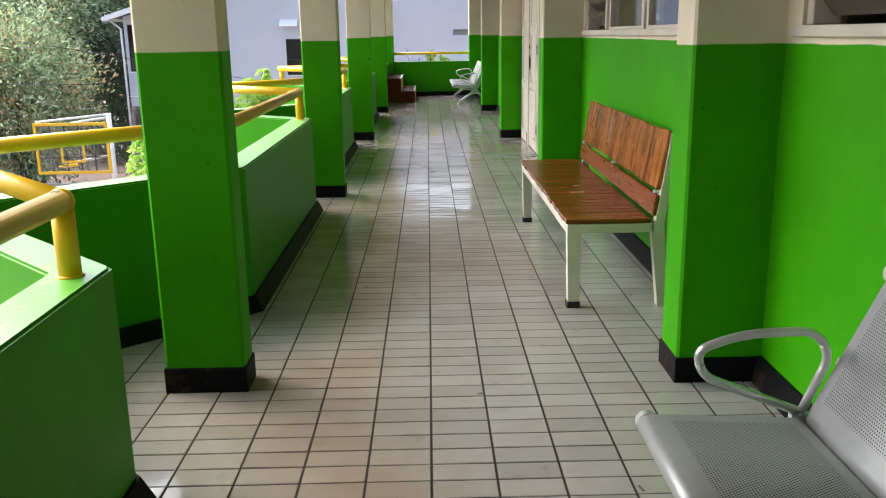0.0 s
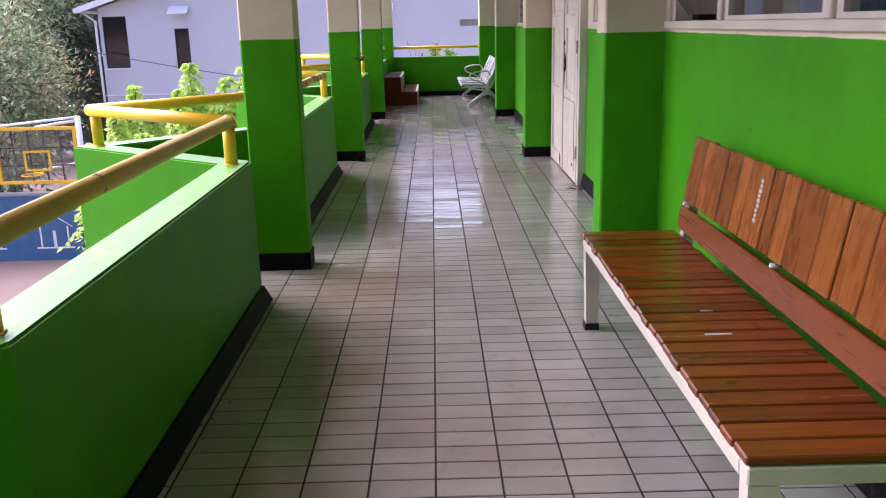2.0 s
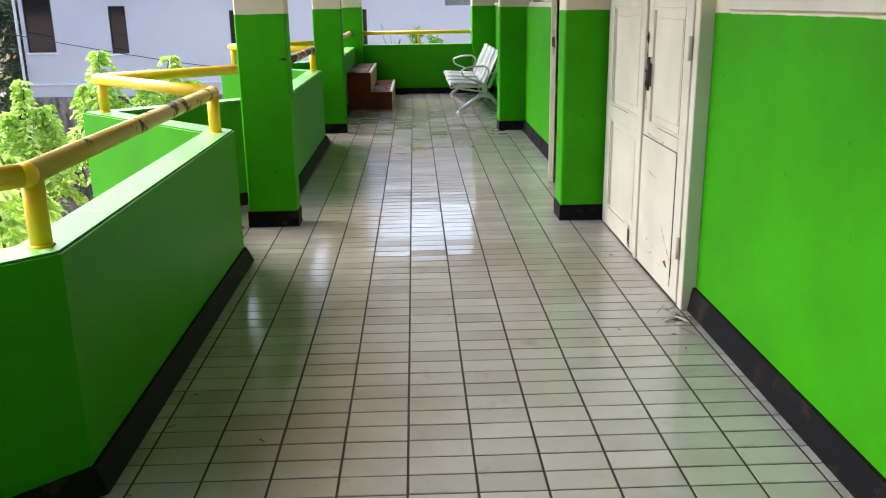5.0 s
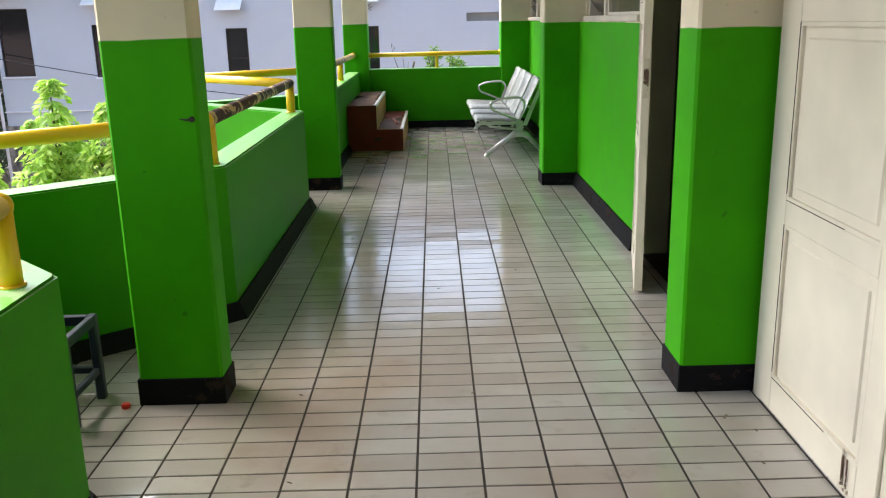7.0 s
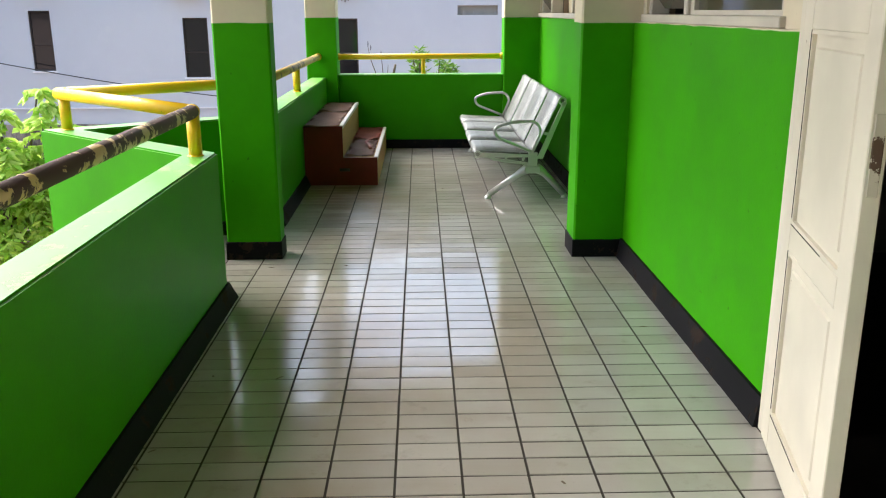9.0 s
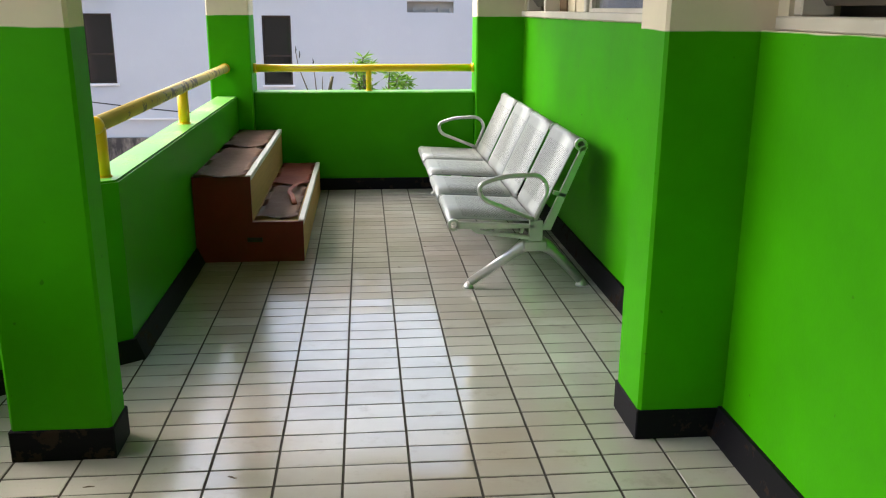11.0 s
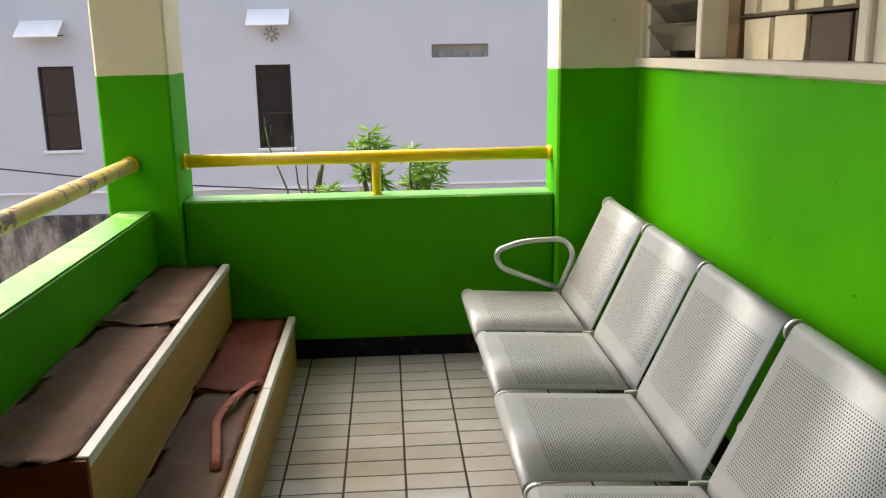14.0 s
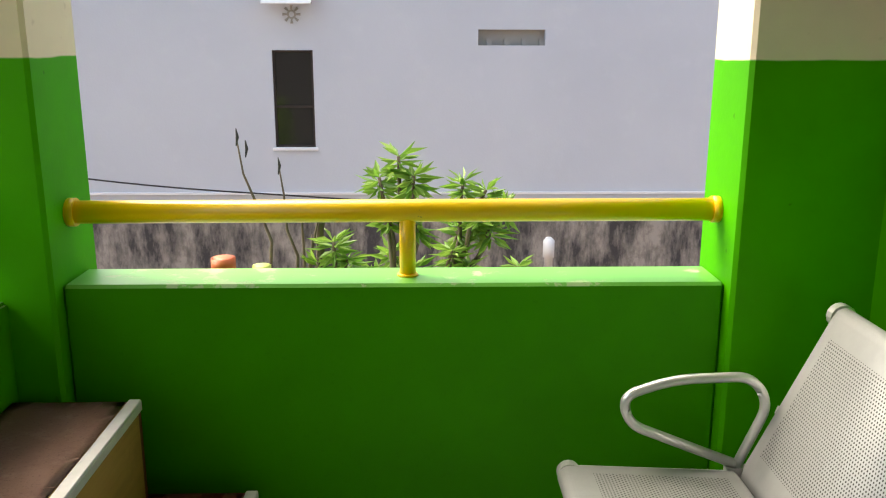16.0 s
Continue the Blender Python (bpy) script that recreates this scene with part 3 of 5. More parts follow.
window(2, 3.56, 7.24, [(3.56, "louvre"), (4.36, "glass"), (5.44, "glass"), (6.50, "louvre")])
window(3, 7.56, 9.42, [(7.56, "louvre"), (8.36, "glass")])
window(4, 13.52, 15.24, [(13.52, "glass"), (14.62, "louvre")])
window(5, 15.56, 19.24, [(15.56, "louvre"), (16.52, "glass"), (17.56, "open"), (18.62, "louvre")])


def curtain(y0, y1, mat, label):
    bm = bmesh.new()
    n = 24
    rows = []
    for z in (1.0, 2.3):
        rows.append([bm.verts.new((WALL + 0.24 + 0.018 * math.sin(k * 1.9), y0 + (y1 - y0) * k / n, z)) for k in range(n + 1)])
    for k in range(n):
        bm.faces.new((rows[0][k], rows[0][k + 1], rows[1][k + 1], rows[1][k]))
    bmesh.ops.solidify(bm, geom=bm.faces[:], thickness=0.004)
    for f in bm.faces:
        f.smooth = True
    tagged(part("curtain", bm, M[mat]), label, "curtain", "window curtains")


curtain(5.50, 5.78, "curtain_blue", "blue cloth curtain hanging behind the window")
curtain(5.82, 6.14, "curtain_grey", "grey cloth curtain hanging behind the window")
curtain(6.18, 6.34, "curtain_pale", "pale blue cloth curtain hanging behind the window")
curtain(16.50, 17.36, "curtain_grey", "grey cloth curtain hanging behind the window")

# paper bundles stacked on a cupboard behind the far window
cup = empty("cupboard", "dark wooden open cupboard behind the far window", "cupboard", at=(0, 0, 0))
part("body", boxed(WALL + 0.16, WALL + 0.5, 17.52, 18.88, -0.004, 1.30, bevel=0.004), M["card"], cup)
part("shelf", boxed(WALL + 0.155, WALL + 0.51, 17.52, 18.60, 1.30, 1.315), M["card"], cup)
part("shelf", boxed(WALL + 0.150, WALL + 0.51, 17.52, 18.60, 1.458, 1.468), M["card"], cup)
part("shelf", boxed(WALL + 0.150, WALL + 0.51, 17.52, 18.60, 1.655, 1.665), M["card"], cup)
part("side_panel", boxed(WALL + 0.155, WALL + 0.51, 18.61, 18.84, 1.30, 2.05, bevel=0.003), M["brownboard"], cup, "bare brown end board")
pk = random.Random(14)
for y0, w, z0, h, m in ((18.36, 0.20, 1.315, 0.138, "paper"), (18.13, 0.20, 1.315, 0.140, "paper"), (17.88, 0.22, 1.315, 0.135, "card"), (17.60, 0.25, 1.315, 0.138, "card"),
                        (18.47, 0.11, 1.468, 0.175, "paper"), (18.24, 0.20, 1.468, 0.178, "paper"), (18.03, 0.17, 1.468, 0.170, "paper"), (17.86, 0.13, 1.468, 0.165, "paper"), (17.58, 0.24, 1.468, 0.172, "card"),
                        (18.40, 0.18, 1.665, 0.16, "paper"), (18.19, 0.18, 1.665, 0.15, "paper")):
    bm = boxed(WALL + 0.155, WALL + 0.40, y0, y0 + w, z0, z0 + h, bevel=0.004)
    for v in bm.verts:
        if v.co.x < WALL + 0.17:
            v.co.x += pk.uniform(-0.006, 0.008)
            v.co.y += pk.uniform(-0.005, 0.005)
    tagged(part("paper_pack", bm, M[m]), "yellowed paper bundle stacked in the cupboard" if m == "paper" else "dark file box stacked in the cupboard", "paper pack", "stacked packs")


# ---- doors ----
def leaf(parent, w, m, latch=None):
    """A panelled leaf: hinge at the origin, running along +y."""
    H = DOORH - 0.05
    T = 0.020
    z0 = 0.012
    bands = [(z0, 0.13), (0.66, 0.74), (1.29, 1.38), (H - 0.1, H)]
    body = bmesh.new()
    box(body, -T, T, 0, 0.10, z0, H, bevel=0.003)
    box(body, -T, T, w - 0.10, w, z0, H, bevel=0.003)
    for a, b in bands:
        box(body, -T, T, 0.10, w - 0.10, a, b, bevel=0.003)
    ob = part("leaf", body, M["door"], parent, "cream leaf with worn recessed panels")
    ob.matrix_basis = m
    for (_, a), (b, _) in zip(bands, bands[1:]):
        pn = boxed(-T + 0.012, T - 0.012, 0.10, w - 0.10, a, b)
        part("panel", pn, M["door"], ob)
        fld = boxed(-T + 0.006, T - 0.006, 0.145, w - 0.145, a + 0.045, b - 0.045, bevel=0.005)
        part("raised_field", fld, M["door"], ob)
        mo = bmesh.new()
        for s in (-1, 1):
            x0, x1 = (-T + 0.001, -T + 0.012) if s < 0 else (T - 0.012, T - 0.001)
            box(mo, x0, x1, 0.10, 0.112, a, b)
            box(mo, x0, x1, w - 0.112, w - 0.10, a, b)
            box(mo, x0, x1, 0.112, w - 0.112, a, a + 0.012)
            box(mo, x0, x1, 0.112, w - 0.112, b - 0.012, b)
        part("moulding", mo, M["door"], ob)
        gap = bmesh.new()
        for x0, x1 in ((-T - 0.0008, -T + 0.003), (T - 0.003, T + 0.0008)):
            box(gap, x0, x1, 0.0975, 0.1005, a + 0.02, b)
            box(gap, x0, x1, 0.1005, w * 0.62, a - 0.001, a + 0.0012)
        part("panel_gap", gap, M["joint"], ob, "dark open joint beside the panel")
    for z in (0.22, 1.08, 1.8):
        hb = bmesh.new()
        tube(hb, [(-T - 0.006, -0.004, z), (-T - 0.006, -0.004, z + 0.10)], 0.008, 8)
        box(hb, -T - 0.004, -T + 0.002, -0.004, 0.03, z + 0.005, z + 0.095)
        part("hinge", hb, M["hinge"], ob, "worn steel hinge")
    if latch is not None:
        lt = bmesh.new()
        y, z, l = latch
        tube(lt, [(-T - 0.010, y, z), (-T - 0.010, y, z + l)], 0.006, 8)
        box(lt, -T - 0.008, -T + 0.001, y - 0.014, y + 0.014, z + 0.02, z + l - 0.03, bevel=0.002)
        part("bolt", lt, M["joint"], ob, "rusty steel slide bolt")
    return ob


def door_frame(parent, a, b):
    fr = bmesh.new()
    box(fr, WALL - 0.062, WALL + 0.13, a, a + 0.06, -0.003, DOORH, bevel=0.004)
    box(fr, WALL - 0.062, WALL + 0.13, b - 0.06, b, -0.003, DOORH, bevel=0.004)
    box(fr, WALL - 0.062, WALL + 0.13, a + 0.06, b - 0.06, DOORH - 0.045, DOORH, bevel=0.004)
    part("door_frame", fr, M["door"], parent)


d1 = empty("door_1", "closed cream double door with chipped paint and split panels", "door", kind="structure")
door_frame(d1, *DOORS[0])
L1 = leaf(d1, 0.70, pose(WALL - 0.048, 9.725, 0), (0.60, 0.9, 0.16))
leaf(d1, 0.80, pose(WALL - 0.048, 11.235, 0, 0, 0, 180))
part("patch_sheet", boxed(-0.0235, -0.0205, 0.104, 0.686, 0.055, 0.672, bevel=0.001), M["door"], L1, "flat painted sheet over the lower panels")
edge = boxed(-0.0225, -0.0203, 0.0985, 0.1035, 0.10, 0.675)
box(edge, -0.0225, -0.0203, 0.1035, 0.688, 0.6725, 0.6765)
box(edge, -0.0225, -0.0203, 0.094, 0.102, 0.13, 0.19)
part("panel_gap", edge, M["joint"], L1, "dark open joint round the sheet")
chip = tube(bmesh.new(), [(-0.0235, 0.155, 0.130), (-0.0240, 0.178, 0.150), (-0.0235, 0.215, 0.142)], [0.003, 0.009, 0.002], 6)
tube(chip, [(-0.0235, 0.115, 0.175), (-0.0238, 0.23, 0.262), (-0.0235, 0.30, 0.320)], [0.0016, 0.0012, 0.0006], 5)
rngc = random.Random(5)
for k in range(9):
    yy, zz = rngc.uniform(0.22, 0.50), rngc.uniform(0.11, 0.18)
    tube(chip, [(-0.0235, yy, zz), (-0.0238, yy + rngc.uniform(0.006, 0.02), zz + rngc.uniform(-0.004, 0.006))], rngc.uniform(0.0012, 0.0028), 5)
for k in range(8):
    yy = rngc.uniform(0.30, 0.56)
    tube(chip, [(-0.0235, yy, 0.69), (-0.0238, yy + rngc.uniform(0.006, 0.03), 0.69 + rngc.uniform(-0.008, 0.008))], rngc.uniform(0.001, 0.003), 5)
part("crack", chip, M["hinge"], L1, "chips and cracks in the old paint")
part("astragal", boxed(WALL - 0.082, WALL - 0.07, 10.405, 10.45, 0.015, 2.05, bevel=0.003), M["door"], d1, "cover strip on the meeting edges")
fb = tube(bmesh.new(), [(WALL - 0.072, 10.60, 0.035), (WALL - 0.074, 10.60, 0.15)], 0.004, 8)
tube(fb, [(WALL - 0.072, 10.575, 0.035), (WALL - 0.074, 10.575, 0.13)], 0.0025, 6)
box(fb, WALL - 0.076, WALL - 0.066, 10.565, 10.612, 0.026, 0.040, bevel=0.002)
part("bolt", fb, M["hinge"], d1, "rusty floor bolt")
scar = random.Random(9)
for z in (0.93, 0.99, 1.05, 1.10, 1.15):
    y = 10.388 + scar.uniform(-0.006, 0.008)
    part("splinter", tube(bmesh.new(), [(WALL - 0.0695, y, z - 0.03), (WALL - 0.072, y + scar.uniform(-0.006, 0.006), z), (WALL - 0.0695, y + 0.004, z + 0.028)], [0.002, scar.uniform(0.006, 0.012), 0.002], 7), M["hinge" if scar.random() < 0.5 else "joint"], d1, "splintered wood round the lost lock")
for pts in ([(10.40, 1.16), (10.385, 1.05), (10.40, 0.93), (10.37, 0.80)], [(10.36, 0.52), (10.24, 0.512), (10.12, 0.50), (9.98, 0.497)]):
    part("crack", tube(bmesh.new(), [(WALL - 0.069, y, z) for y, z in pts], [0.0012, 0.0035, 0.0028, 0.0012][:len(pts)], 6), M["joint"], d1, "split in the painted wood")

d2 = empty("door_2", "cream double door with one leaf standing ajar", "door", kind="structure")
door_frame(d2, *DOORS[1])
leaf(d2, 0.81, pose(WALL - 0.045, 11.565, 0))
L4 = leaf(d2, 0.72, pose(WALL - 0.060, 13.165, 0, 0, 0, 168.2))
lock = bmesh.new()
box(lock, -0.012, 0.012, 0.716, 0.7225, 0.95, 1.13, bevel=0.002)
part("lock_plate", lock, M["hinge"], L4, "rusted broken lock plate on the leaf's edge")
part("bolt", tube(bmesh.new(), [(WALL - 0.045, 12.33, 0.03), (WALL - 0.045, 12.33, 0.11)], 0.009, 8), M["joint"], d2, "rusty floor bolt")


# ---- wooden bench ----
def bench():
    b = empty("bench", "wooden slatted bench on a cream-painted steel frame, against the green wall", "bench", at=(1.128, 4.255, 0))
    X0, X1, ya, yb = 0.0, 0.40, 0.0, 2.02
    S = 0.418

    def p(name, bm, mat, parent=b, label=""):
        return part(name, bm, M[mat], parent, label)
    for y in (ya, yb - 0.05):
        leg = extrude_profile(bmesh.new(), [(0.0, 0.03), (0.052, 0.03), (0.060, S - 0.045), (-0.01, S - 0.045)], y, y + 0.05)
        fl = p("front_leg", leg, "bench_steel")
        p("foot", boxed(-0.006, 0.058, y - 0.005, y + 0.055, -0.003, 0.032, bevel=0.003), "rubber", fl, "black rubber foot")
        p("side_rail", boxed(-0.012, X1 + 0.01, y, y + 0.05, S - 0.045, S - 0.002, bevel=0.004), "bench_steel")
        p("rear_leg", extrude_profile(bmesh.new(), [(0.44, -0.003), (0.495, -0.003), (0.455, S - 0.002), (0.392, S - 0.002)], y, y + 0.05), "bench_steel")
        p("back_post", extrude_profile(bmesh.new(), [(0.412, S - 0.002), (0.455, S - 0.002), (0.515, 0.825), (0.472, 0.845)], y, y + 0.05), "bench_steel")
    p("front_rail", boxed(-0.014, 0.022, ya + 0.05, yb - 0.05, S - 0.045, S - 0.004, bevel=0.003), "bench_steel")
    p("rear_rail", boxed(X1 - 0.02, X1 + 0.01, ya + 0.05, yb - 0.05, S - 0.045, S - 0.004, bevel=0.003), "bench_steel")
    n = 24
    step = (yb - ya) / n
    for k in range(n):
        y = ya + k * step
        s = p("seat_slat", boxed(-0.02, X1 - 0.012, y + 0.004, y + step - 0.004, S, S + 0.022, bevel=0.004), "slat")
        s.matrix_basis = pose(random.uniform(-0.004, 0.004), 0, random.uniform(-0.0005, 0.001))
    lean = math.degrees(math.atan2(0.06, 0.36))
    rail = p("back_rail", boxed(-0.012, 0.012, ya + 0.006, yb - 0.006, 0.035, 0.135, bevel=0.004), "rail_board", b, "reddish lower back board")
    rail.matrix_basis = pose(0.400, 0, S, 0, lean)
    widths = [1.25, 0.55, 1.2, 1.0, 0.95, 1.3, 0.8, 0.6, 1.25, 0.7, 0.95, 1.15, 0.6, 1.1]
    scale = (yb - ya - 0.02) / sum(widths)
    y = ya + 0.01
    for w in [q * scale for q in widths]:
        s = p("back_board", boxed(-0.012, 0.012, y + 0.005, y + w - 0.005, 0.158, 0.438, bevel=0.004), "board")
        s.matrix_basis = pose(0.400 + random.uniform(-0.003, 0.003), 0, S + random.uniform(-0.004, 0.004), 0, lean)
        y += w
    br = p("back_rear_strip", boxed(0.014, 0.030, ya + 0.05, yb - 0.05, 0.39, 0.425), "bench_steel")
    br.matrix_basis = pose(0.400, 0, S, 0, lean)
    br = p("back_rear_strip", boxed(0.014, 0.030, ya + 0.05, yb - 0.05, 0.05, 0.12), "bench_steel")
    br.matrix_basis = pose(0.400, 0, S, 0, lean)
    for y in (0.04, 1.0, 1.97):
        bl = tube(bmesh.new(), [(-0.018, y, 0.147), (0.02, y, 0.147)], 0.008, 10)
        o = p("bolt_cap", bl, "whitepaint", b, "pale bolt cap")
        o.matrix_basis = pose(0.400, 0, S, 0, lean)
    for k in range(9):
        m = boxed(-0.0135, -0.0125, 1.205 + 0.004 * (k % 3), 1.232 - 0.003 * (k % 2), 0.24 + 0.017 * k, 0.252 + 0.017 * k)
        o = p("faded_mark", m, "nosing", b, "faded white stencil mark")
        o.matrix_basis = pose(0.400, 0, S, 0, lean)
    for (x0, x1, y0, y1) in ((0.12, 0.20, 0.72, 0.732), (0.17, 0.21, 0.93, 0.937)):
        p("scratch", boxed(x0, x1, y0, y1, S + 0.0225, S + 0.0238), "nosing", b, "pale scratch on the slats")
    return b


bench()


# ---- perforated steel seats ----
def sheet(profile, width, thick, y0):
    """A bent sheet: profile of (x, z) along its length, with UVs in metres centred on its flat middle."""
    bm = bmesh.new()
    uv = bm.loops.layers.uv.new("UVMap")
    pts = [Vector((x, 0, z)) for x, z in profile]
    lens = [0.0]
    for a, b in zip(pts, pts[1:]):
        lens.append(lens[-1] + (b - a).length)
    best = max(range(len(pts) - 1), key=lambda i: lens[i + 1] - lens[i])
    mid_v = (lens[best] + lens[best + 1]) / 2
    nrm = []
    for i in range(len(pts)):
        d = (pts[min(i + 1, len(pts) - 1)] - pts[max(i - 1, 0)]).normalized()
        nrm.append(Vector((-d.z, 0, d.x)))
    cols = []
    for side in (0, -thick):
        for y in (y0, y0 + width):
            cols.append([bm.verts.new(p + n * side + Vector((0, y, 0))) for p, n in zip(pts, nrm)])
    t0, t1, b0, b1 = cols
    us = {id(t0): -width / 2, id(t1): width / 2, id(b0): -width / 2, id(b1): width / 2}
    for a, b in ((t0, t1), (b1, b0), (t1, b1), (b0, t0)):
        for i in range(len(pts) - 1):
            f = bm.faces.new((a[i], a[i + 1], b[i + 1], b[i]))
            f.smooth = len({id(a), id(b)} & {id(t0), id(t1)}) == 2 or len({id(a), id(b)} & {id(b0), id(b1)}) == 2
            flat = f.smooth
            for lp, (c, k) in zip(f.loops, ((a, i), (a, i + 1), (b, i + 1), (b, i))):
                lp[uv].uv = (us[id(c)], lens[k] - mid_v) if flat else (5.0, 5.0)
    for i in (0, -1):
        bm.faces.new((t0[i], t1[i], b1[i], b0[i]))
    bmesh.ops.recalc_face_normals(bm, faces=bm.faces[:])
    return bm


def arc(cx, cz, r, a0, a1, n):
    return [(cx + r * math.cos(radians(a0 + (a1 - a0) * k / n)), cz + r * math.sin(radians(a0 + (a1 - a0) * k / n))) for k in range(n + 1)]


def ring(bm, x, z, y0, y1, r, hole):
    n = 16
    vs = [[bm.verts.new((x + q * math.cos(2 * math.pi * k / n), y, z + q * math.sin(2 * math.pi * k / n))) for k in range(n)] for q, y in ((r, y0), (r, y1), (hole, y1), (hole, y0))]
    for a, b in zip(vs, vs[1:] + vs[:1]):
        for k in range(n):
            bm.faces.new((a[k], a[(k + 1) % n], b[(k + 1) % n], b[k]))
    return bm


def steel_chair(at):
    """Four perforated seats on one beam, with an armrest and a splayed leg at each end."""
    c = empty("waiting_chair", "silver perforated steel four-seat waiting chair with end armrests", "chair", "waiting chairs", at=at)
    W, n = 0.565, 4
    L = W * n
    seat = arc(0.028, 0.332, 0.028, 250, 100, 7) + [(0.06, 0.360), (0.405, 0.342)] + arc(0.410, 0.324, 0.018, 80, 10, 3)
    back = [(0.432, 0.318), (0.440, 0.355), (0.611, 0.724)] + arc(0.636, 0.716, 0.026, 160, -60, 7)
    for k in range(n):
        wob = (0.004, -0.003, 0.002, -0.002)[k]
        s = part("seat", sheet(seat, W - 0.030, 0.004, 0.015), M["perf"], c, "perforated seat panel")
        s.matrix_basis = pose(wob, k * W, 0.003 * (k == 2))
        b = part("backrest", sheet(back, W - 0.030, 0.004, 0.015), M["perf"], c, "perforated back panel")
        b.matrix_basis = pose(wob, k * W, 0)
    for k in range(n + 1):
        y = k * W
        y0, y1 = (y - 0.005, y + 0.005) if 0 < k < n else ((y - 0.014, y + 0.010) if k == 0 else (y - 0.010, y + 0.014))
        fr = bmesh.new()
        ring(fr, 0.028, 0.332, y0, y1, 0.028, 0.017)
        extrude_profile(fr, [(0.04, 0.312), (0.05, 0.346), (0.42, 0.328), (0.42, 0.310)], y0, y1)
        extrude_profile(fr, [(0.11, 0.310), (0.14, 0.288), (0.40, 0.252), (0.42, 0.268), (0.16, 0.304), (0.15, 0.314)], y0, y1)
        for xx in (0.235, 0.365):
            extrude_profile(fr, [(xx, 0.320), (xx + 0.014, 0.320), (xx + 0.002, 0.285), (xx - 0.012, 0.285)], y0, y1)
        extrude_profile(fr, [(0.40, 0.245), (0.465, 0.245), (0.465, 0.345), (0.40, 0.345)], y0, y1)
        extrude_profile(fr, [(0.462, 0.300), (0.505, 0.300), (0.668, 0.704), (0.640, 0.709)], y0, y1)
        extrude_profile(fr, [(0.51, 0.475), (0.570, 0.460), (0.576, 0.476), (0.516, 0.494)], y0, y1)
        ring(fr, 0.636, 0.716, y0, y1, 0.030, 0.018)
        part("side_frame", fr, M["steel"], c, "cast aluminium side frame")
    part("beam", boxed(0.41, 0.47, 0.02, L - 0.02, 0.205, 0.262, bevel=0.006), M["steel_dark"], c, "dark square beam under the seats")
    for y in (0.03, L - 0.03):
        lg = bmesh.new()
        for foot, out in ((0.115, -1), (0.675, 1)):
            pts = rounded([(0.435 + out * 0.03, y, 0.225), (0.435 + out * 0.08, y, 0.195), (foot, y, 0.026)], 0.05)
            tube(lg, pts, [0.028 - 0.011 * i / (len(pts) - 1) for i in range(len(pts))], 12, True, 1.3)
        box(lg, 0.375, 0.495, y - 0.035, y + 0.035, 0.188, 0.243, bevel=0.008)
        leg = part("leg", lg, M["steel"], c, "splayed cast leg")
        for foot in (0.110, 0.680):
            part("foot", tube(bmesh.new(), [(foot, y, -0.002), (foot, y, 0.010), (foot, y, 0.030)], [0.030, 0.026, 0.012], 14), M["steel"], leg)
    for y in (-0.002, L + 0.002):
        pts = rounded([(0.425, y, 0.345), (0.490, y, 0.505), (0.445, y, 0.572), (0.26, y, 0.566), (0.145, y, 0.525), (0.165, y, 0.455), (0.42, y, 0.352)], 0.07, 6)
        part("armrest", tube(bmesh.new(), pts, 0.0118, 10), M["steel"], c, "looped tubular armrest")
    return c


steel_chair((0.925, 16.86, 0))
steel_chair((0.985, 0.04, 0))


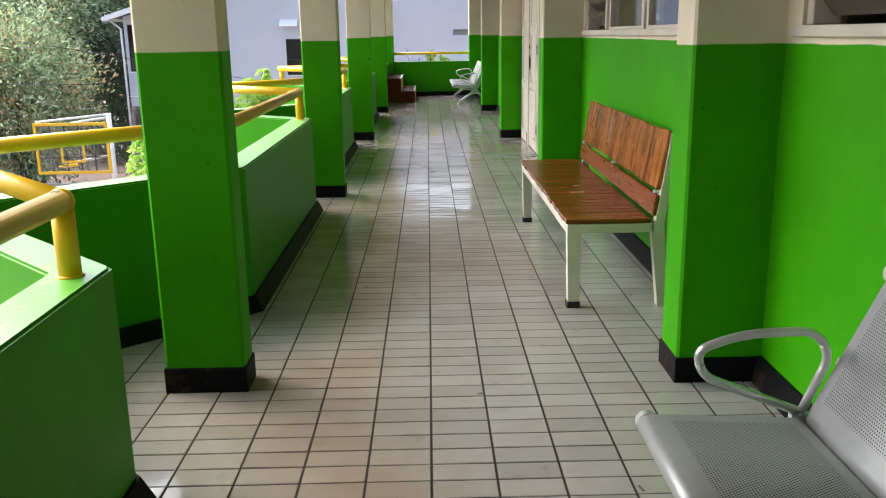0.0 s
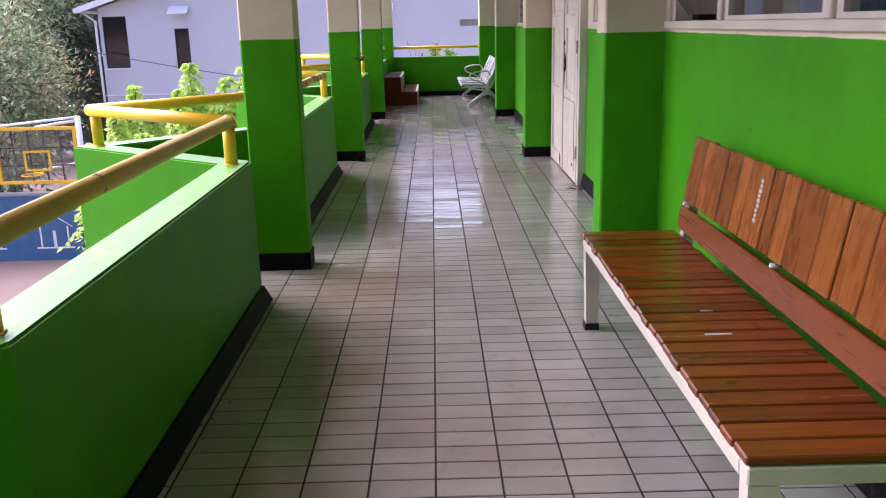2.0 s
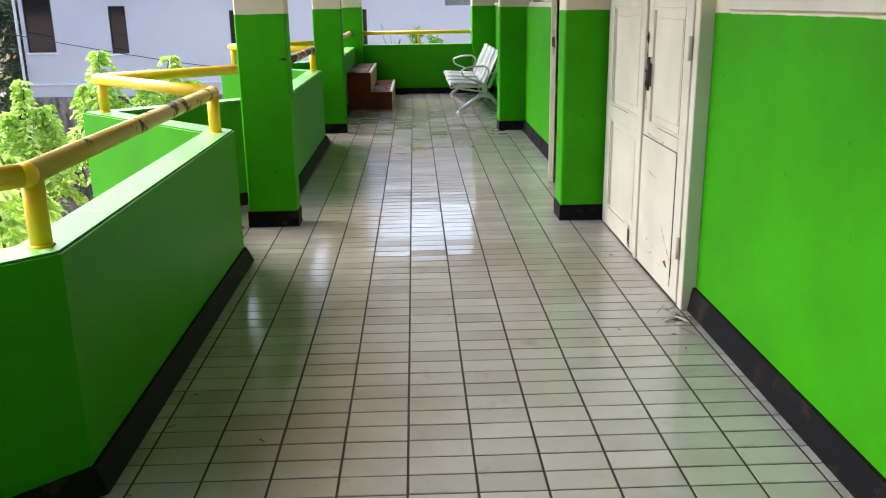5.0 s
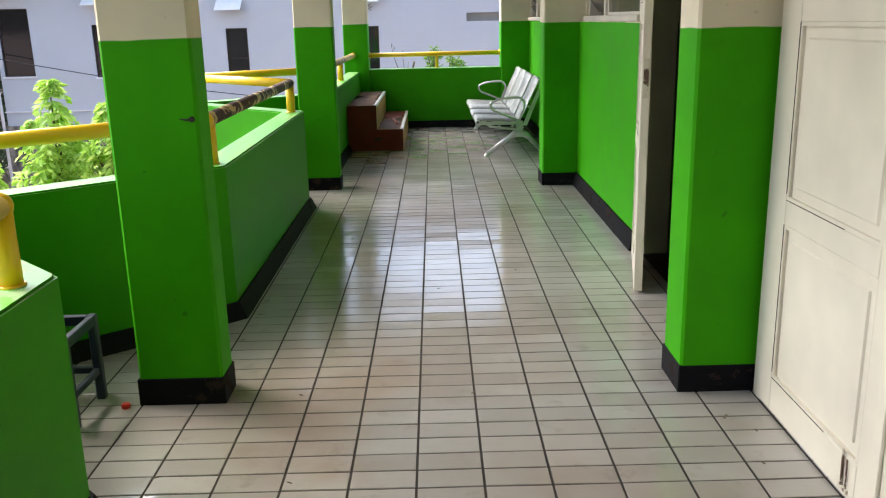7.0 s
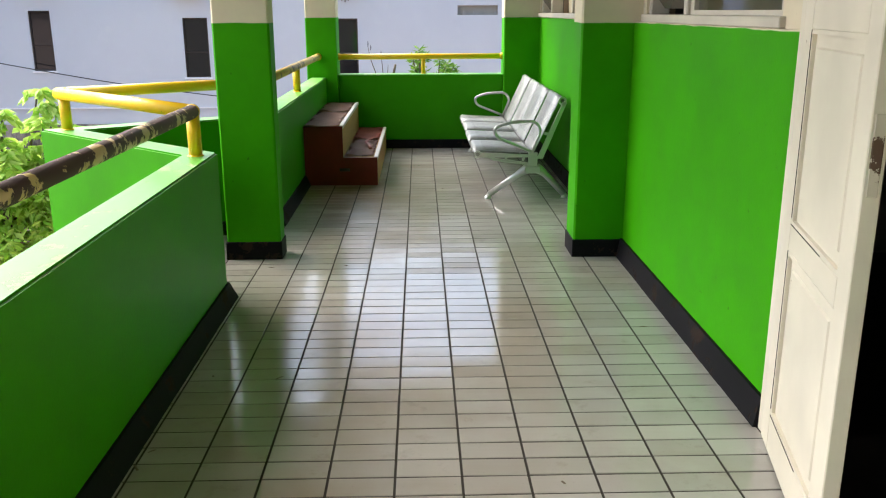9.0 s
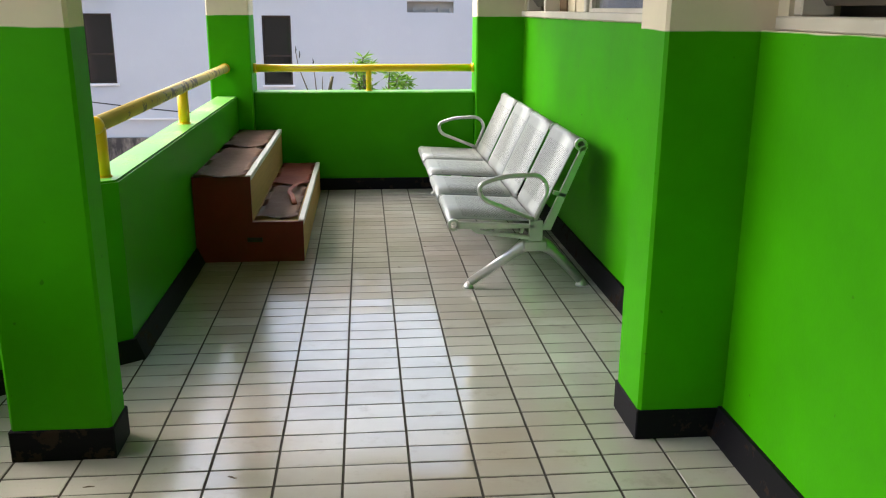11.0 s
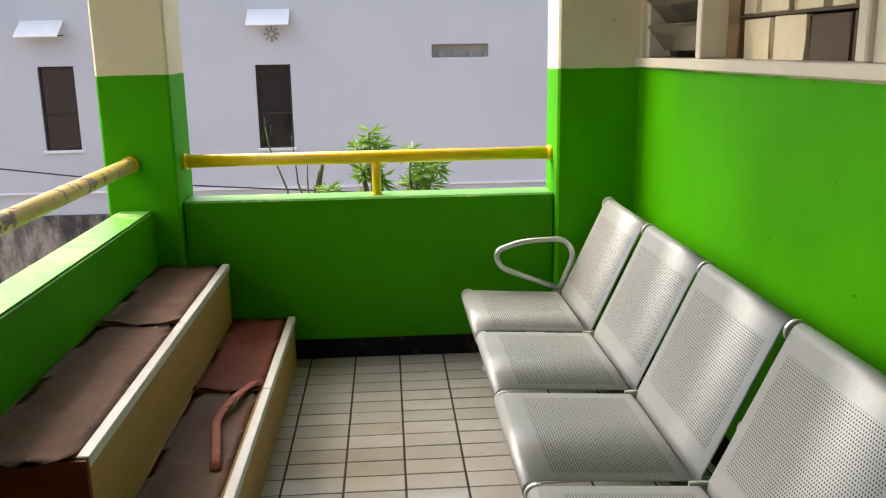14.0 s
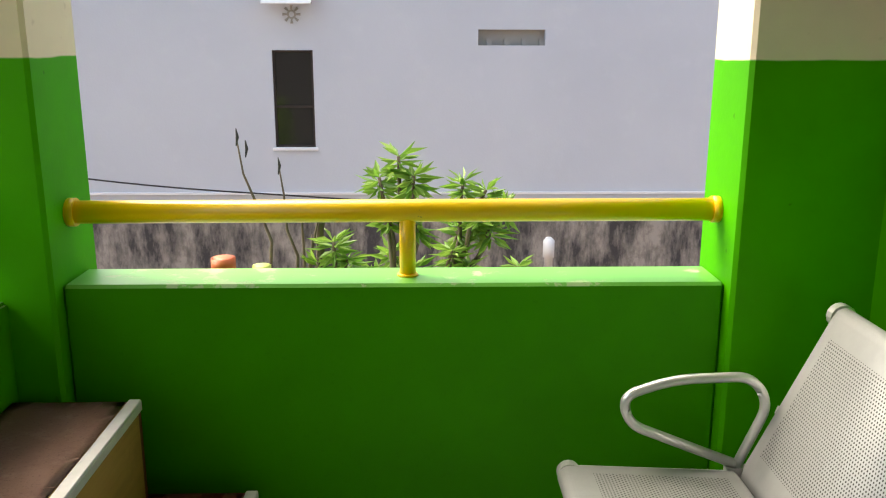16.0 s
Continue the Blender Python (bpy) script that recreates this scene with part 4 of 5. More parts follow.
# ---- two-step platform ----
def platform():
    p = empty("step_platform", "two-step wooden platform with brown mats and pale edge strips", "step platform", at=(-0.383, 17.42, 0))
    D, X1, X2, Z1, Z2 = 1.82, 0.305, 0.575, 0.222, 0.470
    for y0, y1 in ((0, 0.018), (D - 0.018, D)):
        prof = [(0, -0.003), (X2, -0.003), (X2, Z1), (X1, Z1), (X1, Z2), (0, Z2)]
        part("side_panel", extrude_profile(bmesh.new(), prof, y0, y1), M["maroon"], p, "maroon-painted end board")
    part("riser", boxed(X2 - 0.018, X2, 0.018, D - 0.018, -0.003, Z1 - 0.018), M["ply"], p, "bare plywood riser")
    part("riser", boxed(X1 - 0.018, X1, 0.018, D - 0.018, Z1, Z2 - 0.018), M["ply"], p, "bare plywood riser")
    part("back_panel", boxed(0, 0.018, 0.018, D - 0.018, -0.003, Z2 - 0.018), M["maroon"], p)
    part("tread", boxed(0.0, X1, 0.018, D - 0.018, Z2 - 0.018, Z2), M["ply"], p)
    part("tread", boxed(X1, X2, 0.018, D - 0.018, Z1 - 0.018, Z1), M["ply"], p)

    def rug(x0, x1, y0, y1, z, mat, curl, label):
        bm = bmesh.new()
        nx, ny = 8, 16
        g = []
        for i in range(nx + 1):
            row = []
            for j in range(ny + 1):
                u, v = i / nx, j / ny
                yy = y0 + (y1 - y0) * v + (0.012 * math.sin(7 * u) if j == 0 else 0)
                zz = z + 0.003 + 0.0015 * math.sin(9 * u + 13 * v) + curl * max(0, 1 - v * 9) * (0.5 + 0.5 * math.sin(6 * u + 1))
                row.append(bm.verts.new((x0 + (x1 - x0) * u, yy, zz)))
            g.append(row)
        for i in range(nx):
            for j in range(ny):
                bm.faces.new((g[i][j], g[i + 1][j], g[i + 1][j + 1], g[i][j + 1])).smooth = True
        bmesh.ops.solidify(bm, geom=bm.faces[:], thickness=0.004)
        return part("mat", bm, M[mat], p, label)
    rug(0.006, X1 - 0.03, -0.012, 1.00, Z2, "mat", 0.012, "worn brown rubber mat")
    rug(0.004, X1 - 0.03, 0.99, D - 0.01, Z2 + 0.001, "mat", 0.018, "worn brown rubber mat with a lifted edge")
    rug(X1 + 0.01, X2 - 0.036, 0.06, 0.98, Z1, "mat", 0.016, "worn brown rubber mat, torn at the edge")
    rug(X1 + 0.006, X2 - 0.03, 0.975, D - 0.01, Z1 + 0.001, "mat_red", 0.018, "reddish brown rubber mat")
    for x, z in ((X1, Z2), (X2, Z1)):
        for y0, y1 in ((0.012, 0.992), (0.997, D)):
            bm = boxed(x - 0.026, x + 0.004, y0, y1, z + 0.0005, z + 0.007, bevel=0.002)
            box(bm, x + 0.0005, x + 0.004, y0, y1, z - 0.020, z + 0.0005)
            part("nosing", bm, M["nosing"], p, "pale metal edge strip")
    strip = bmesh.new()
    tube(strip, rounded([(X2 - 0.06, 1.04, Z1 + 0.012), (X2 - 0.10, 0.86, Z1 + 0.035), (X2 - 0.135, 0.72, Z1 + 0.018), (X2 - 0.10, 0.56, Z1 + 0.028), (X2 - 0.075, 0.40, Z1 + 0.008)], 0.08, 5), 0.016, 8, True, 0.25)
    part("torn_strip", strip, M["mat_red"], p, "curled torn strip of red matting")
    part("hand_hole", tube(bmesh.new(), [(X1 - 0.03, -0.001, 0.125), (X1 + 0.05, -0.001, 0.125)], 0.014, 10, True, 0.9), M["joint"], p, "dark hand hole")
    return p


platform()

# ---- small things on the floor of the column niche ----
st = empty("stool_frame", "dark navy open stool frame standing behind the column", "stool", at=(-0.98, 11.13, 0))
for x in (0, 0.245):
    for yy in (0, 0.245):
        if (x, yy) == (0, 0):
            continue
        part("leg", boxed(x, x + 0.032, yy, yy + 0.032, -0.003, 0.325, bevel=0.005), M["navy"], st)
part("leg", boxed(0.0, 0.032, 0.0, 0.032, -0.003, 0.325, bevel=0.005), M["navy"], st)
for x in (0, 0.245):
    part("top_rail", boxed(x + 0.004, x + 0.028, 0.032, 0.245, 0.285, 0.323, bevel=0.003), M["navy"], st)
    part("stretcher", boxed(x + 0.006, x + 0.026, 0.032, 0.245, 0.10, 0.125, bevel=0.003), M["navy"], st)
for yy in (0, 0.245):
    part("top_rail", boxed(0.032, 0.245, yy + 0.004, yy + 0.028, 0.285, 0.323, bevel=0.003), M["navy"], st)
    part("stretcher", boxed(0.032, 0.245, yy + 0.006, yy + 0.026, 0.10, 0.125, bevel=0.003), M["navy"], st)
tagged(part("bottle_cap", tube(bmesh.new(), [(-0.60, 11.30, -0.001), (-0.60, 11.30, 0.012), (-0.60, 11.30, 0.017)], [0.016, 0.016, 0.012], 14), M["red"]), "small red plastic bottle cap on the tiles", "bottle cap")
stub = tube(bmesh.new(), [(-0.27, 11.325, 1.02), (-0.27, 11.306, 1.02)], [0.011, 0.008], 10)
tube(stub, [(-0.272, 11.3205, 1.022), (-0.288, 11.3198, 1.018), (-0.312, 11.3200, 1.022)], [0.007, 0.004, 0.0015], 6)
tagged(part("rusty_bolt", stub, M["joint"]), "rusty cut-off bolt with a scratch in the green column", "bolt")


# ---- outside: ground, neighbouring house ----
structure("ground", boxed(-900, 900, -900, 900, GZ - 0.2, GZ), M["ground"], "reddish brown paved yard and earth", "ground")
base = bmesh.new()
box(base, -0.60, 6.0, Y0 - 0.2, Y1 + 0.17, GZ, -0.32)
structure("wall_lower_storey", base, M["cream"], "cream painted wall of the storey below", "wall")

HY = 27.2
HWIN = [(-8.66, -8.00, 0.33, 1.73), (-6.69, -6.29, 0.28, 1.37), (-3.87, -3.41, 0.15, 1.235), (-1.08, -0.62, 0.12, 1.215), (1.248, 2.008, 1.27, 1.445)]
hw = empty("house", "tall lavender-grey rendered house with slit windows and a gable roof", "house", at=(0, 0, 0))
hb = bmesh.new()
gx = sorted({-8.75, 9.0} | {v for w in HWIN for v in w[:2]})
gz = sorted({-0.72, 1.95} | {v for w in HWIN for v in w[2:]})
grid = {(x, z): hb.verts.new((x, HY, z)) for x in gx for z in gz}
for xa, xb in zip(gx, gx[1:]):
    for za, zb in zip(gz, gz[1:]):
        if not any(w[0] <= xa and xb <= w[1] and w[2] <= za and zb <= w[3] for w in HWIN):
            hb.faces.new((grid[xa, za], grid[xb, za], grid[xb, zb], grid[xa, zb]))
top = [hb.verts.new((x, HY, 3.3)) for x in (9.0, -4.5)]
hb.faces.new([grid[x, 1.95] for x in gx] + top)
bmesh.ops.delete(hb, geom=[v for v in hb.verts if not v.link_faces], context="VERTS")
bmesh.ops.recalc_face_normals(hb, faces=hb.faces[:])
ext = bmesh.ops.extrude_face_region(hb, geom=hb.faces[:])
bmesh.ops.translate(hb, verts=[v for v in ext["geom"] if isinstance(v, bmesh.types.BMVert)], vec=(0, 0.2, 0))
bmesh.ops.recalc_face_normals(hb, faces=hb.faces[:])
part("side_wall", boxed(-8.75, -8.55, HY + 0.201, 38, GZ, 1.95), M["house"], hw)
part("wall", hb, M["house"], hw)
part("footing", boxed(-8.78, 9.0, HY - 0.05, HY + 0.2, GZ, -0.722), M["moss"], hw, "mossy dark weathered concrete footing")
part("drip_ledge", boxed(-8.77, 9.0, HY - 0.03, HY + 0.001, -0.43, -0.405), M["house_trim"], hw, "thin white ledge line")
rf = extrude_profile(bmesh.new(), [(-9.15, 1.90), (-9.12, 2.00), (-4.5, 3.42), (9.4, 3.42), (9.4, 3.31), (-4.5, 3.31)], HY - 0.35, 38)
roof = part("roof", rf, M["roof"], hw, "grey sheet gable roof")
part("fascia", extrude_profile(bmesh.new(), [(-9.17, 1.83), (-9.17, 1.99), (-4.5, 3.40), (-4.5, 3.26)], HY - 0.38, HY - 0.352), M["house_trim"], roof, "white fascia board")
part("gutter", tube(bmesh.new(), [(-9.2, HY - 0.4, 1.90), (-9.2, 38, 1.90)], 0.07, 10), M["house_trim"], roof, "white gutter")
part("downpipe", tube(bmesh.new(), [(-9.15, HY - 0.1, 1.88), (-8.82, HY - 0.06, 1.60), (-8.82, HY - 0.06, GZ)], 0.035, 8), M["house_trim"], hw, "white downpipe at the corner")
for k, (x0, x1, z0, z1) in enumerate(HWIN[:4]):
    fr = bmesh.new()
    for a, b in ((x0, x0 + 0.025), (x1 - 0.025, x1)):
        box(fr, a, b, HY + 0.03, HY + 0.08, z0, z1)
    box(fr, x0 + 0.025, x1 - 0.025, HY + 0.03, HY + 0.08, z0, z0 + 0.025)
    box(fr, x0 + 0.025, x1 - 0.025, HY + 0.03, HY + 0.08, z1 - 0.025, z1)
    w = part("window", fr, M["joint"], hw, "dark-framed slit window")
    part("pane", boxed(x0 + 0.025, x1 - 0.025, HY + 0.05, HY + 0.056, z0 + 0.025, z1 - 0.025), M["house_glass"], w)
    part("sill", boxed(x0 - 0.03, x1 + 0.03, HY - 0.03, HY + 0.03, z0 - 0.035, z0 - 0.002, bevel=0.004), M["house_trim"], w)
    if k:
        part("bar", boxed(x0 + 0.025, x1 - 0.025, HY + 0.035, HY + 0.05, z0 + 0.45, z0 + 0.475), M["joint"], w)
x0, x1, z0, z1 = HWIN[4]
vent = part("vent", boxed(x0, x1, HY + 0.10, HY + 0.14, z0, z1), M["concrete"], hw, "recessed slot vent")
for k in range(4):
    xx = x0 + 0.1 + 0.2 * k
    part("vent_bar", boxed(xx, xx + 0.06, HY + 0.05, HY + 0.10, z0, z0 + 0.07), M["concrete"], vent)
for xc, z in ((-6.50, 1.76), (-3.74, 1.60), (-0.86, 1.705)):
    aw = extrude_profile(bmesh.new(), [(HY - 0.28, z), (HY + 0.0, z + 0.20), (HY + 0.0, z + 0.215), (HY - 0.285, z + 0.012)], xc - 0.27, xc + 0.27, "x")
    a = part("awning", aw, M["awning"], hw, "small sloped white awning")
    for s in (-0.24, 0.24):
        part("bracket", tube(bmesh.new(), [(xc + s, HY, z + 0.02), (xc + s, HY - 0.25, z + 0.02)], 0.008, 6), M["joint"], a)
ros = bmesh.new()
for k in range(8):
    t = k * math.pi / 4
    tube(ros, [(-0.84 + 0.05 * math.cos(t), HY - 0.004, 1.605 + 0.05 * math.sin(t)), (-0.84 + 0.10 * math.cos(t), HY - 0.004, 1.605 + 0.10 * math.sin(t))], [0.010, 0.018], 6)
ring(ros, -0.84, 1.605, HY - 0.012, HY + 0.004, 0.05, 0.03)
part("rosette_vent", ros, M["concrete"], hw, "pierced flower-shaped vent")

# black service cable slung across the house front
tagged(part("service_cable", tube(bmesh.new(), rounded([(-16, 26.6, 2.0), (-9.5, 26.7, 0.92), (-7, 26.8, 0.42), (-5, 26.8, 0.06), (-2.4, 26.8, -0.27), (1, 26.8, -0.50), (9, 26.8, -0.40)], 0.8, 4), 0.010, 6), M["cable"]), "black service cable slung across the house front", "cable", "overhead cables")
tagged(part("service_cable", tube(bmesh.new(), rounded([(-20, 24.0, 0.5), (-12, 24.3, 0.15), (-9, 24.5, 0.10), (-8.8, 27.4, 0.05)], 0.5, 4), 0.009, 6), M["cable"]), "thin cable stretched before the trees", "cable", "overhead cables")

# ---- basketball stand and blue yard wall ----
hoop = empty("basketball_hoop", "basketball stand with yellow-framed clear backboard and white pole", "basketball hoop", at=(-8.77, 22.5, GZ))
bz = 2.42
fr = bmesh.new()
for a, b, c, d in ((-0.95, -0.88, 0, 1.32), (0.88, 0.95, 0, 1.32), (-0.88, 0.88, 0, 0.07), (-0.88, 0.88, 1.25, 1.32)):
    box(fr, a, b, -0.03, 0.03, bz + c, bz + d)
board = part("backboard_frame", fr, M["hoopyellow"], hoop, "yellow backboard frame")
pn = part("backboard", boxed(-0.88, 0.88, -0.005, 0.005, bz + 0.07, bz + 1.25), M["acrylic"], board, "clear backboard sheet")
pn.visible_shadow = False
sq = bmesh.new()
for a, b, c, d in ((-0.31, -0.26, 0.30, 0.78), (0.26, 0.31, 0.30, 0.78), (-0.26, 0.26, 0.30, 0.35), (-0.26, 0.26, 0.73, 0.78)):
    box(sq, a, b, -0.035, -0.025, bz + c, bz + d)
part("target_square", sq, M["hoopyellow"], board)
lat = bmesh.new()
for q in (-0.55, -0.18, 0.18, 0.55):
    box(lat, q - 0.018, q + 0.018, 0.012, 0.03, bz + 0.07, bz + 1.25)
for q in (0.42, 0.84):
    box(lat, -0.88, 0.88, 0.031, 0.045, bz + q - 0.018, bz + q + 0.018)
part("lattice", lat, M["steel_dark"], board, "dark steel bars behind the sheet")
rim = bmesh.new()
tube(rim, [(0.225 * math.cos(t), -0.38 + 0.225 * math.sin(t), bz + 0.27) for t in [2 * math.pi * k / 24 for k in range(25)]], 0.010, 8)
box(rim, -0.1, 0.1, -0.16, -0.03, bz + 0.22, bz + 0.28)
part("rim", rim, M["hoopyellow"], hoop)
part("pole", tube(bmesh.new(), [(0.80, 0.55, 0), (0.80, 0.55, bz + 1.5)], 0.07, 12), M["whitepaint"], hoop, "white steel pole")
for z in (0.3, 1.3):
    part("arm", tube(bmesh.new(), [(0.80, 0.55, bz + z + 0.1), (0.0, 0.05, bz + z)], 0.035, 8), M["whitepaint"], hoop)
part("arm", tube(bmesh.new(), [(0.80, 0.55, bz + 1.48), (-0.9, 0.05, bz + 1.34)], 0.03, 8), M["whitepaint"], hoop)

bw = empty("yard_wall", "blue-painted yard wall with white line drawings", "wall", at=(0, 24.6, GZ))
part("wall", boxed(-30, -8.9, 0, 0.15, 0, 1.75), M["bluewall"], bw)
part("coping", boxed(-30, -8.88, -0.03, 0.18, 1.75, 1.82), M["concrete"], bw)
dr = bmesh.new()
for x in (-9.6, -11.4, -13.2):
    for s in (-1, 1):
        tube(dr, [(x + s * 0.5, -0.004, 0.9), (x, -0.004, 1.25)], 0.015, 4)
        box(dr, x + s * 0.36 - 0.02, x + s * 0.36 + 0.02, -0.006, 0.001, 0.35, 0.92)
    box(dr, x - 0.5, x + 0.5, -0.006, 0.001, 0.32, 0.36)
    box(dr, x - 0.04, x + 0.04, -0.006, 0.001, 0.36, 0.8)
part("line_drawing", dr, M["whitepaint"], bw, "white outline drawing of a small house")


# ---- foliage ----
def leaves(name, pos, direc, length, width, mat, seed, parent=None, droop=0.4):
    """One mesh of many separate folded leaves: bases, directions, sizes."""
    rng = np.random.default_rng(seed)
    n = len(pos)
    d = direc + rng.normal(0, 0.25, (n, 3))
    d[:, 2] -= droop * rng.random(n)
    d /= np.linalg.norm(d, axis=1)[:, None]
    r = rng.normal(0, 1, (n, 3))
    s = np.cross(d, r)
    s /= np.linalg.norm(s, axis=1)[:, None]
    u = np.cross(s, d)
    ln = length * rng.uniform(0.7, 1.25, n)[:, None]
    wd = width * rng.uniform(0.7, 1.25, n)[:, None]
    mid_p = pos + d * ln * 0.5 + u * ln * 0.06
    tip = pos + d * ln - u * ln * 0.05
    v = np.stack([pos, mid_p + s * wd, tip, mid_p - s * wd], 1).reshape(-1, 3)
    k = np.arange(n)[:, None] * 4
    faces = np.concatenate([k + [0, 1, 2], k + [0, 2, 3]], 0)
    me = bpy.data.meshes.new(name)
    me.from_pydata(v.tolist(), [], faces.tolist())
    me.materials.append(M[mat])
    ob = new(name, me)
    if parent is not None:
        ob.parent = parent
    return ob


def crown_points(rng, centre, radii, clumps, per, spread):
    """Leaf bases gathered in clumps over an uneven crown, pointing outwards."""
    c = rng.normal(0, 1, (clumps, 3))
    c /= np.linalg.norm(c, axis=1)[:, None]
    c *= (rng.uniform(0.45, 1.05, clumps) ** 0.6)[:, None]
    c = c * np.array(radii) * rng.uniform(0.8, 1.12, (clumps, 1)) + np.array(centre)
    out = (c - np.array(centre)) / np.array(radii)
    p = np.repeat(c, per, 0) + rng.normal(0, spread, (clumps * per, 3))
    d = np.repeat(out, per, 0) + rng.normal(0, 0.7, (clumps * per, 3))
    return p, d, c


def limb(bm, a, b, r0, r1, rng, n=6):
    pts = []
    for k in range(n + 1):
        t = k / n
        p = Vector(a).lerp(Vector(b), t) + Vector(rng.normal(0, 0.06, 3)) * (Vector(b) - Vector(a)).length * 0.3 * (0 < k < n)
        pts.append(p)
    tube(bm, pts, [r0 + (r1 - r0) * k / n for k in range(n + 1)], 8)


def big_tree(x, y, centre_z, radii, seed, label, mat="leaf_dark", pale=0.15):
    rng = np.random.default_rng(seed)
    t = empty("tree", label, "tree", "yard trees", at=(x, y, GZ))
    tr = bmesh.new()
    h = centre_z - GZ
    limb(tr, (0, 0, -0.1), (0.2, 0.1, h * 0.55), 0.28, 0.18, rng)
    pts, dirs, cl = crown_points(rng, (0, 0, h), radii, 420, 42, 0.30)
    for c in cl[:16]:
        limb(tr, (0.2, 0.1, h * 0.5), tuple(c), 0.11, 0.025, rng)
    part("trunk", tr, M["bark"], t)
    k = np.repeat(rng.random(420) < pale, 42)
    leaves("crown", pts[~k], dirs[~k], 0.21, 0.034, mat, seed + 1, t)
    if k.any():
        o = leaves("new_growth", pts[k], dirs[k] + [0, 0, 0.6], 0.17, 0.032, "leaf_pale", seed + 2, t, 0.1)
        tagged(o, "pale yellowish new shoots", kind="stuff")
    return t


big_tree(-12.4, 27.0, -0.4, (2.6, 2.2, 2.5), 11, "mango tree with dense dark leaves and pale new shoots", pale=0.22)
big_tree(-15.8, 27.4, 0.6, (2.6, 2.3, 3.0), 12, "mango tree with dense dark leaves and pale new shoots", pale=0.2)
big_tree(-14.0, 31.5, 3.0, (3.6, 2.6, 3.4), 13, "tall broad tree with dark green leaves", pale=0.05)
big_tree(-10.6, 33.5, 1.2, (1.9, 2.4, 4.6), 14, "tall dark tree beside the house", "leaf_far", 0.02)
big_tree(-18.5, 34.0, 2.5, (3.4, 3.0, 4.6), 15, "tall broad tree with dark green leaves", "leaf_far", 0.04)

rng = np.random.default_rng(5)
wp, wd, _ = crown_points(rng, (-22, 44, 0.5), (16, 3, 6.5), 620, 12, 0.7)
woods = leaves("far_trees", wp, wd, 0.75, 0.22, "leaf_far", 6)
tagged(woods, "far dark trees behind the yard", "trees", kind="stuff")


def young_tree(x, y, top, spread, seed, label):
    """A slender tree with tiers of arching feathered fronds, wider towards the ground."""
    rng = np.random.default_rng(seed)
    t = empty("young_tree", label, "tree", "young trees", at=(x, y, GZ))
    tr = bmesh.new()
    h = top - GZ
    limb(tr, (0, 0, -0.1), (0.0, 0.0, h - 0.03), 0.06, 0.008, rng, 8)
    P, D = [], []
    for lead in range(3):
        ang = rng.uniform(0, 6.28)
        ox, oy, lz = (0, 0, h) if lead == 0 else (spread * 0.6 * math.cos(ang), spread * 0.6 * math.sin(ang), h - rng.uniform(0.35, 0.7))
        if lead:
            limb(tr, (0, 0, lz - 0.7), (ox, oy, lz - 0.03), 0.025, 0.007, rng, 4)
        for tier in range(10):
            z = lz - 0.02 - 0.13 * tier
            reach = min(0.10 + 0.055 * tier, spread) * rng.uniform(0.8, 1.15)
            for f in range(5 + tier // 3):
                if rng.random() < 0.16:
                    continue
                b = rng.uniform(0, 6.28)
                o, side = Vector((math.cos(b), math.sin(b), 0)), Vector((-math.sin(b), math.cos(b), 0))
                rise = rng.uniform(0.05, 0.16)
                root = Vector((ox, oy, z))
                for g in range(1, 9):
                    u = g / 8
                    w = root + o * reach * u + Vector((0, 0, rise * u - (0.12 + 0.55 * reach) * u * u))
                    for sgn in (-1, 1):
                        P.append(w)
                        D.append(side * sgn + o * 0.55 + Vector((0, 0, -0.55)))
    part("trunk", tr, M["bark"], t)
    leaves("crown", np.array([tuple(p) for p in P]), np.array([tuple(d) for d in D]), 0.125, 0.030, "leaf_bright", seed + 1, t, 0.3)
    return t


young_tree(-4.03, 18.8, 0.74, 0.36, 21, "slender young tree with bright feathered leaves")
young_tree(-3.32, 18.7, 0.48, 0.36, 22, "slender young tree with bright feathered leaves")
young_tree(-3.06, 18.9, 0.64, 0.26, 28, "slender young tree with bright feathered leaves")
young_tree(-4.75, 17.9, 0.42, 0.40, 23, "slender young tree with bright feathered leaves")
young_tree(-4.3, 15.6, 0.12, 0.60, 24, "young tree with bright feathered leaves, below the parapet")
young_tree(-3.6, 14.6, -0.05, 0.6, 29, "young tree with bright feathered leaves, below the parapet")
young_tree(-3.2, 13.6, -0.20, 0.6, 25, "young tree with bright feathered leaves, below the parapet")
young_tree(-2.75, 18.9, 0.30, 0.36, 26, "slender young tree with bright feathered leaves")

# ledge outside the end parapet, with pots and shrubs
structure("ledge", boxed(-0.60, 2.2, Y1 + 0.165, 20.75, 0.13, 0.28), M["concrete"], "bare concrete ledge outside the end parapet", "ledge")


def pot(x, y, r, h, mat, label):
    p = empty("flower_pot", label, "flower pot", "pots on the ledge", at=(x, y, 0.28))
    bm = tube(bmesh.new(), [(0, 0, -0.002), (0, 0, h * 0.86), (0, 0, h * 0.86), (0, 0, h), (0, 0, h - 0.02)], [r * 0.72, r * 0.95, r * 1.06, r * 1.06, r * 0.9], 20)
    part("body", bm, M[mat], p)
    part("soil", tube(bmesh.new(), [(0, 0, h - 0.021), (0, 0, h - 0.012)], r * 0.88, 16), M["bark"], p)
    return p


pot(-0.05, 20.05, 0.038, 0.345, "terracotta", "orange plastic flower pot on the ledge")
pot(0.07, 20.08, 0.030, 0.31, "potgreen", "yellow-green plastic flower pot on the ledge")


